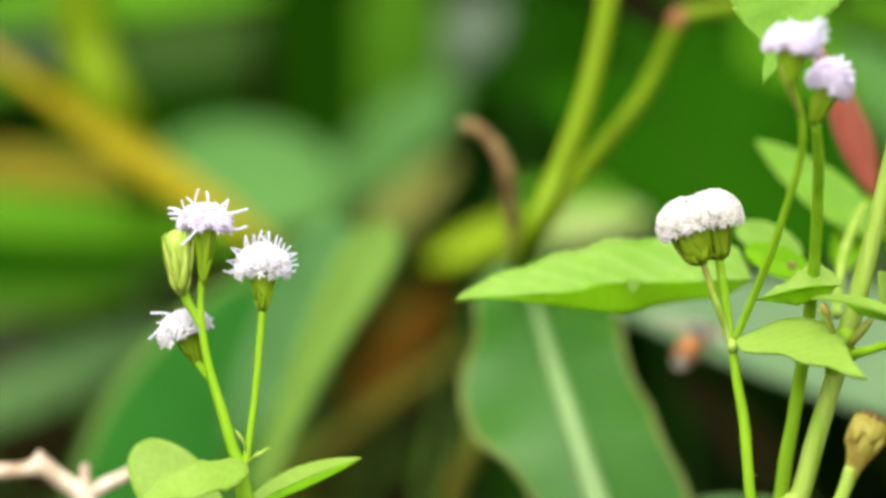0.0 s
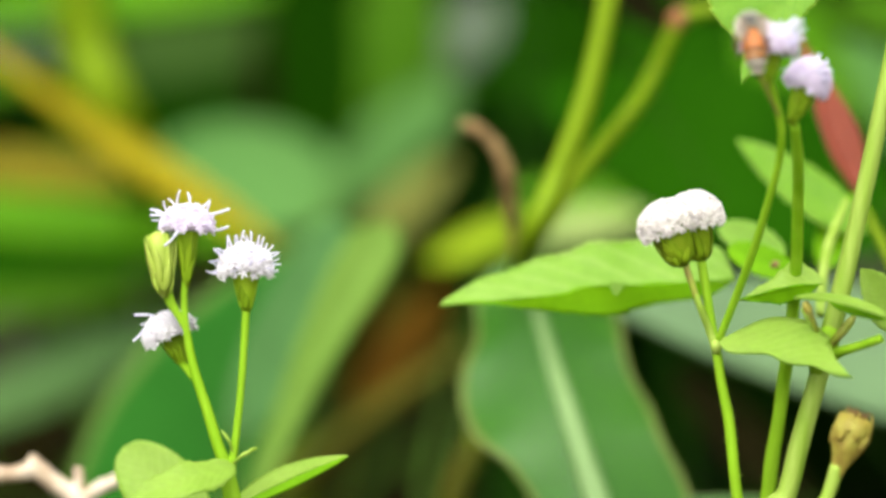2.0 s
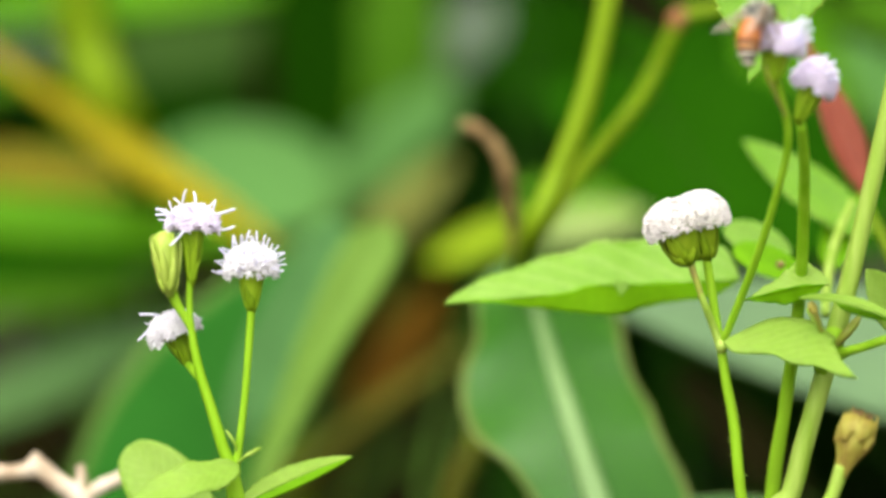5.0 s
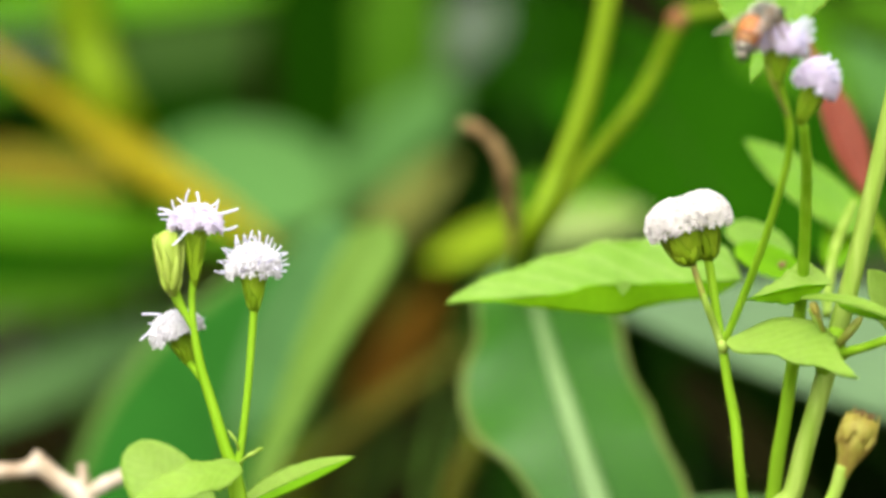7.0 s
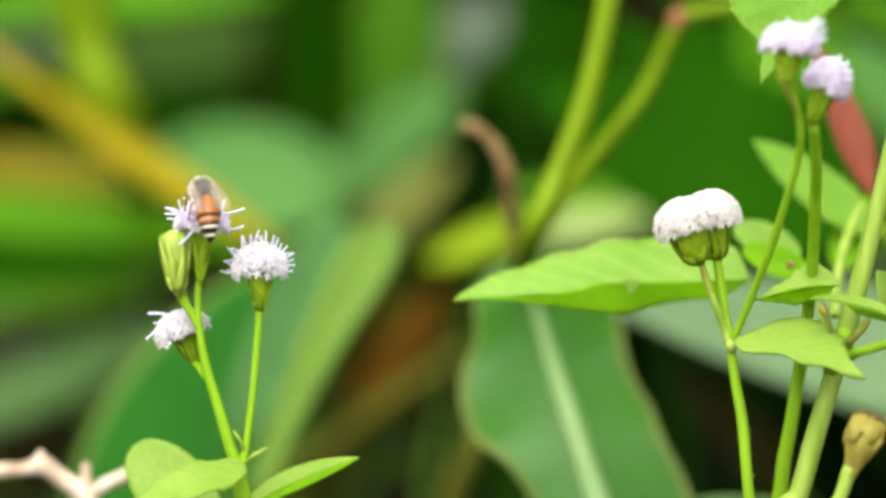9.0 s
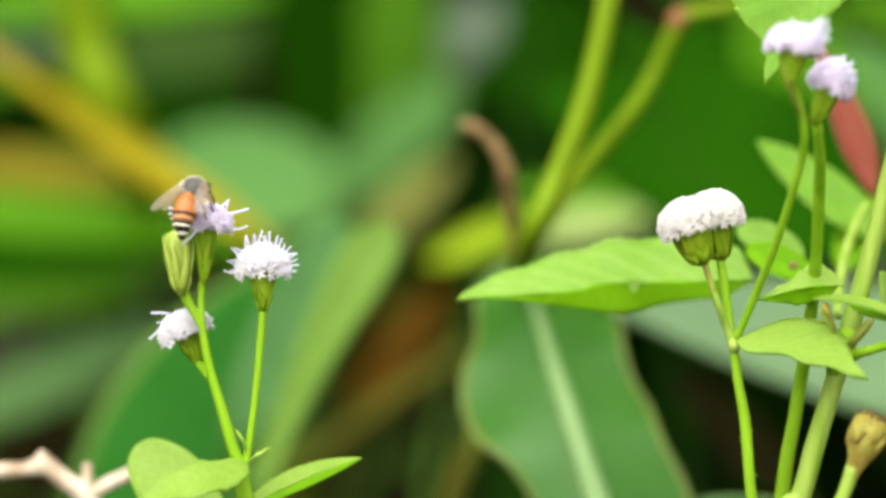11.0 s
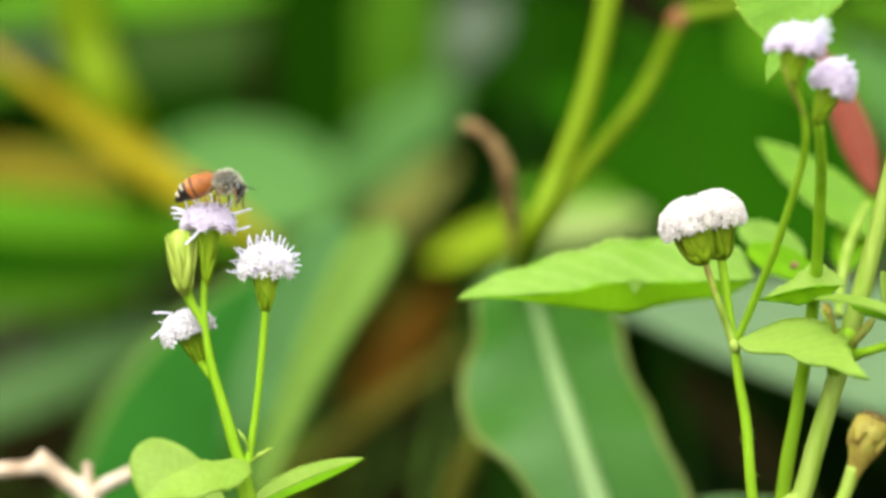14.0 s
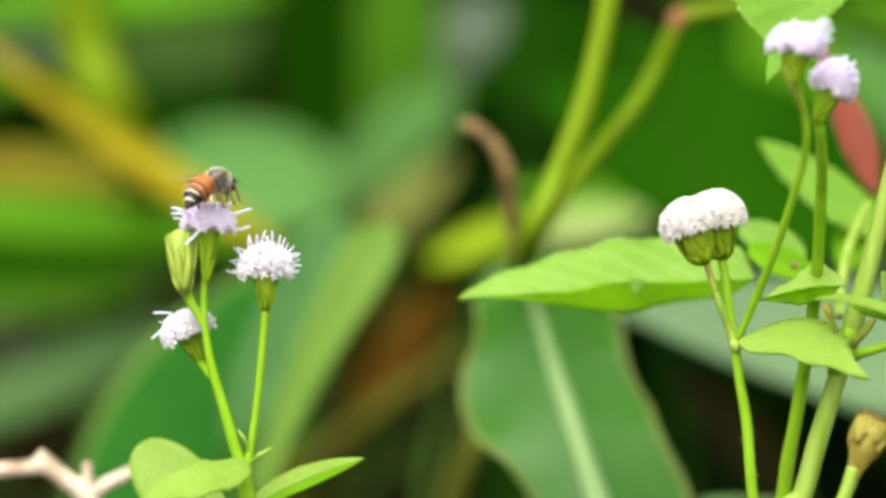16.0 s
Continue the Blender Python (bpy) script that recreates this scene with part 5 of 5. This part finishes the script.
def motions():
    walk(left, swayed(left, (-0.0232, 0.0000, 0.0000), [(0, 0.000), (0.5, -0.143), (1, -0.323), (1.5, -0.427), (2, -1.079), (2.5, -1.014), (3, -1.358), (3.5, -1.180), (4, -0.691), (6.5, -0.832), (7, -0.568), (7.5, -0.367), (8, -0.186), (8.5, -0.124), (9, -0.186), (11.5, 0.057), (12, -0.004), (12.5, 0.101), (13, 0.160), (13.5, 0.160), (14, 0.203), (14.5, 0.160), (15, 0.101), (15.5, 0.160), (16, 0.203)]))
    walk(right, swayed(right, (0.0371, 0.0000, 0.0000), [(t, a * 0.63) for t, a in RIGHT_SWAY]))
    walk(shoot, swayed(shoot, (0.0734, 0.0500, -0.0128), [(t, a * 0.36) for t, a in RIGHT_SWAY]))
    place = twig.matrix_world.copy()
    walk(twig, [(t, Matrix.Translation((x, 0, z)) @ place) for t, x, z in [(0, 0.00000, -0.00000), (0.5, -0.00010, -0.00010), (1, -0.00031, -0.00010), (1.5, -0.00041, -0.00021), (2, -0.00082, -0.00041), (2.5, -0.00082, -0.00031), (3, -0.00092, -0.00041), (3.5, -0.00072, -0.00021), (4, -0.00051, -0.00021), (6.5, -0.00051, -0.00021), (7, -0.00031, -0.00000), (7.5, -0.00010, -0.00000), (8, 0.00000, 0.00010), (8.5, 0.00011, 0.00010), (9, 0.00011, 0.00010), (11.5, 0.00031, 0.00010), (12, 0.00031, 0.00010), (12.5, 0.00031, 0.00021), (13, 0.00031, 0.00021), (13.5, 0.00031, 0.00021), (14, 0.00031, 0.00021), (14.5, 0.00031, 0.00021), (15, 0.00031, 0.00021), (15.5, 0.00031, 0.00021), (16, 0.00031, 0.00021)]])
    # the bee: seconds, thorax, head direction, back direction
    path = [
        (0.0, (0.0352, 0.0650, 0.0992), (0.55, 0.6, 0.6), (-0.3, -0.7, 0.7)),
        (0.1, (0.0236, 0.0400, 0.1054), (0.4, 0.6, 0.6), (-0.3, -0.7, 0.7)),
        (0.2, (0.0118, 0.0120, 0.1173), (0.9, 0.25, 0.35), (-0.3, -0.4, 0.85)),
        (0.3, (0.0192, 0.0100, 0.1132), (0.9, 0.2, 0.35), (-0.3, -0.4, 0.85)),
        (0.4, (0.0263, 0.0120, 0.1227), (0.7, 0.35, 0.6), (-0.4, -0.5, 0.75)),
        (0.5, (0.0221, 0.0060, 0.1250), (0.66, 0.64, 0.36), (-0.2, -0.5, 0.8)),
        (0.6, (0.0291, 0.0040, 0.1218), (0.55, 0.4, 0.7), (-0.3, -0.7, 0.6)),
        (0.7, (0.0337, 0.0000, 0.1289), (0.7, 0.35, 0.6), (-0.3, -0.7, 0.6)),
        (0.8, (0.0330, -0.0050, 0.1334), (0.75, 0.4, 0.5), (-0.4, -0.7, 0.55)),
        (0.9, (0.0344, -0.0110, 0.1340), (0.7, 0.35, 0.6), (-0.5, -0.7, 0.45)),
        (1.0, (0.0352, -0.0250, 0.1342), (0.34, 0.40, 0.85), (-0.4, -0.8, 0.3)),
        (1.2, (0.0356, -0.0250, 0.1349), (0.05, 0.70, 0.70), (-0.3, -0.7, 0.6)),
        (1.6, (0.0358, -0.0250, 0.1354), (-0.05, 0.80, 0.55), (-0.1, -0.6, 0.8)),
        (2.0, (0.0345, -0.0250, 0.1358), (-0.05, 0.80, 0.55), (-0.1, -0.6, 0.8)),
        (2.3, (0.0341, -0.0250, 0.1363), (-0.05, 0.80, 0.55), (-0.1, -0.6, 0.8)),
        (2.6, (0.0337, -0.0250, 0.1368), (0.05, 0.78, 0.58), (-0.15, -0.6, 0.8)),
        (3.0, (0.0329, -0.0250, 0.1372), (0.38, 0.66, 0.62), (-0.42, -0.6, 0.6)),
        (3.5, (0.0339, -0.0250, 0.1372), (0.38, 0.64, 0.64), (-0.42, -0.6, 0.6)),
        (4.0, (0.0351, -0.0250, 0.1373), (0.38, 0.64, 0.64), (-0.42, -0.6, 0.6)),
        (4.6, (0.0352, -0.0250, 0.1371), (0.42, 0.63, 0.58), (-0.42, -0.55, 0.65)),
        (5.6, (0.0353, -0.0250, 0.1371), (0.52, 0.61, 0.48), (-0.40, -0.50, 0.70)),
        (6.3, (0.0353, -0.0250, 0.1371), (0.58, 0.60, 0.42), (-0.4, -0.45, 0.75)),
        (6.6, (0.0355, -0.0250, 0.1371), (0.58, 0.60, 0.42), (-0.4, -0.45, 0.75)),
        (7.0, (0.0360, -0.0250, 0.1370), (0.58, 0.60, 0.42), (-0.4, -0.45, 0.75)),
        (7.3, (0.0361, -0.0260, 0.1370), (0.25, 0.72, 0.55), (-0.2, -0.7, 0.6)),
        (7.6, (0.0362, -0.0270, 0.1371), (-0.35, 0.78, 0.42), (0.1, -0.5, 0.8)),
        (8.0, (0.0353, -0.0270, 0.1372), (-0.66, 0.64, 0.32), (0.15, -0.45, 0.8)),
        (8.1, (0.0377, -0.0160, 0.1391), (-0.6, 0.4, 0.5), (0.2, -0.6, 0.7)),
        (8.2, (0.0212, -0.0100, 0.1314), (-0.7, 0.4, 0.4), (0.2, -0.6, 0.75)),
        (8.3, (0.0121, -0.0040, 0.1254), (-0.8, 0.35, 0.35), (0.2, -0.5, 0.8)),
        (8.4, (-0.0067, 0.0000, 0.1243), (-0.8, 0.35, 0.3), (0.2, -0.4, 0.85)),
        (8.5, (-0.0188, -0.0010, 0.1204), (-0.52, 0.50, 0.62), (0.2, -0.6, 0.7)),
        (8.6, (-0.0267, -0.0030, 0.1186), (-0.75, 0.4, 0.4), (0.4, -0.6, 0.7)),
        (8.7, (-0.0277, -0.0050, 0.1165), (-0.12, 0.5, 0.85), (0.1, -0.85, 0.45)),
        (8.8, (-0.0276, -0.0050, 0.1170), (-0.10, 0.66, 0.68), (0.1, -0.72, 0.62)),
        (9.0, (-0.0283, -0.0050, 0.1176), (-0.22, 0.70, 0.66), (0.1, -0.66, 0.70)),
        (9.2, (-0.0287, -0.0050, 0.1175), (-0.25, 0.68, 0.68), (0.1, -0.68, 0.67)),
        (9.9, (-0.0293, -0.0050, 0.1173), (0.0, 0.66, 0.70), (0.0, -0.7, 0.65)),
        (10.6, (-0.0298, -0.0050, 0.1175), (0.2, 0.70, 0.60), (-0.1, -0.6, 0.7)),
        (11.3, (-0.0289, -0.0035, 0.1178), (0.34, 0.85, 0.25), (-0.12, -0.3, 0.9)),
        (11.5, (-0.0286, -0.0035, 0.1176), (0.50, 0.85, 0.02), (-0.10, -0.1, 0.98)),
        (11.7, (-0.0284, -0.0030, 0.1180), (0.80, 0.40, -0.10), (0.10, 0.0, 0.98)),
        (12.0, (-0.0284, -0.0015, 0.1186), (0.86, -0.05, -0.32), (0.35, 0.0, 0.94)),
        (12.5, (-0.0270, -0.0015, 0.1184), (0.82, -0.16, -0.45), (0.45, 0.0, 0.88)),
        (13.0, (-0.0268, -0.0015, 0.1183), (0.80, -0.18, -0.48), (0.48, 0.0, 0.86)),
        (13.5, (-0.0267, -0.0015, 0.1183), (0.84, -0.18, -0.40), (0.40, 0.0, 0.90)),
        (13.8, (-0.0265, -0.0020, 0.1184), (0.92, -0.22, -0.15), (0.15, 0.02, 0.98)),
        (14.2, (-0.0249, -0.0025, 0.1188), (0.95, -0.22, 0.00), (0.0, 0.0, 1)),
        (14.5, (-0.0252, -0.0025, 0.1187), (0.95, -0.18, 0.08), (-0.08, 0.0, 1)),
        (15.0, (-0.0264, -0.0025, 0.1191), (0.96, -0.05, 0.12), (-0.12, -0.05, 1)),
        (15.3, (-0.0266, -0.0020, 0.1190), (0.94, 0.18, 0.06), (-0.08, -0.15, 1)),
        (15.6, (-0.0267, -0.0020, 0.1188), (0.74, 0.58, 0.16), (-0.16, -0.28, 0.93)),
        (16.0, (-0.0268, -0.0020, 0.1188), (0.52, 0.80, 0.20), (-0.20, -0.25, 0.92)),
    ]
    # the rows name the top of the thorax, 0.7 mm above the origin
    walk(bee, [(t, facing(Vector(p) - Vector((0, 0, 0.0007)), f, b)) for t, p, f, b in path])
    # the abdomen curls down and the head dips while it feeds
    for ob, joint, sign, rows in (
            (bee_abdomen, Vector((-0.0012, 0, 0)), -1, ((0.0, 0), (1.0, 5), (1.6, 14), (2.6, 16), (3.0, 22), (4.0, 24), (6.3, 16), (7.0, 10), (8.0, 8), (8.5, 0), (9.0, 4), (11.3, 22), (11.7, 36), (12.0, 46), (12.5, 52), (13.5, 48), (13.8, 18), (14.2, 0), (14.6, 0), (15.0, -3), (15.6, -4), (16.0, -4))),
            (bee_head, Vector((0.0013, 0, -0.0004)), 1, ((0.0, 0), (1.2, 12), (8.0, 12), (8.4, 0), (9.0, 16), (11.5, 20), (12.0, 18), (13.5, 14), (14.3, 8), (16.0, 10)))):
        walk(ob, [(t, Matrix.Translation(joint) @ Matrix.Rotation(radians(sign * a), 4, "Y") @ Matrix.Translation(-joint)) for t, a in rows])
    # wings: beating in the air, held back and half open on the flowers
    for w, s, fore in wings:
        hinge = Matrix.Translation((0.0006 if fore else -0.0004, s * 0.0011, 0.0009 if fore else 0.0008))
        back = 0 if fore else 6

        def wing_pose(sweep, lift):
            return hinge @ Matrix.Rotation(radians(s * sweep), 4, "Z") @ Matrix.Rotation(radians(s * lift), 4, "X")
        folded, half_open, lowered = wing_pose(84 + back, 10 - back), wing_pose(70 + back, 4 - back), wing_pose(70 + back, -8 - back)
        rows = []
        up, level, down = wing_pose(10 + back, 46), wing_pose(14 + back, 8), wing_pose(20 + back, -30)
        rows.append((0.0, level))
        beats = [1, 3, 5, 7, 9, 11, 14, 16, 18, 20, 22, 24, 26, 28]
        rows += [(k / 30, up if i % 2 else down) for i, k in enumerate(beats)]
        rows += [(1.1, half_open), (1.4, folded), (4.2, folded), (6.0, lowered), (7.2, lowered), (7.9, folded)]
        rows += [(k / 30, up if k % 4 == 2 else down) for k in range(242, 262, 2)]
        rows.append((8.9, folded))
        rows += [(9.8, folded), (11.2, lowered), (11.5, lowered), (12.0, half_open), (16.0, half_open)]
        walk(w, rows)


motions()
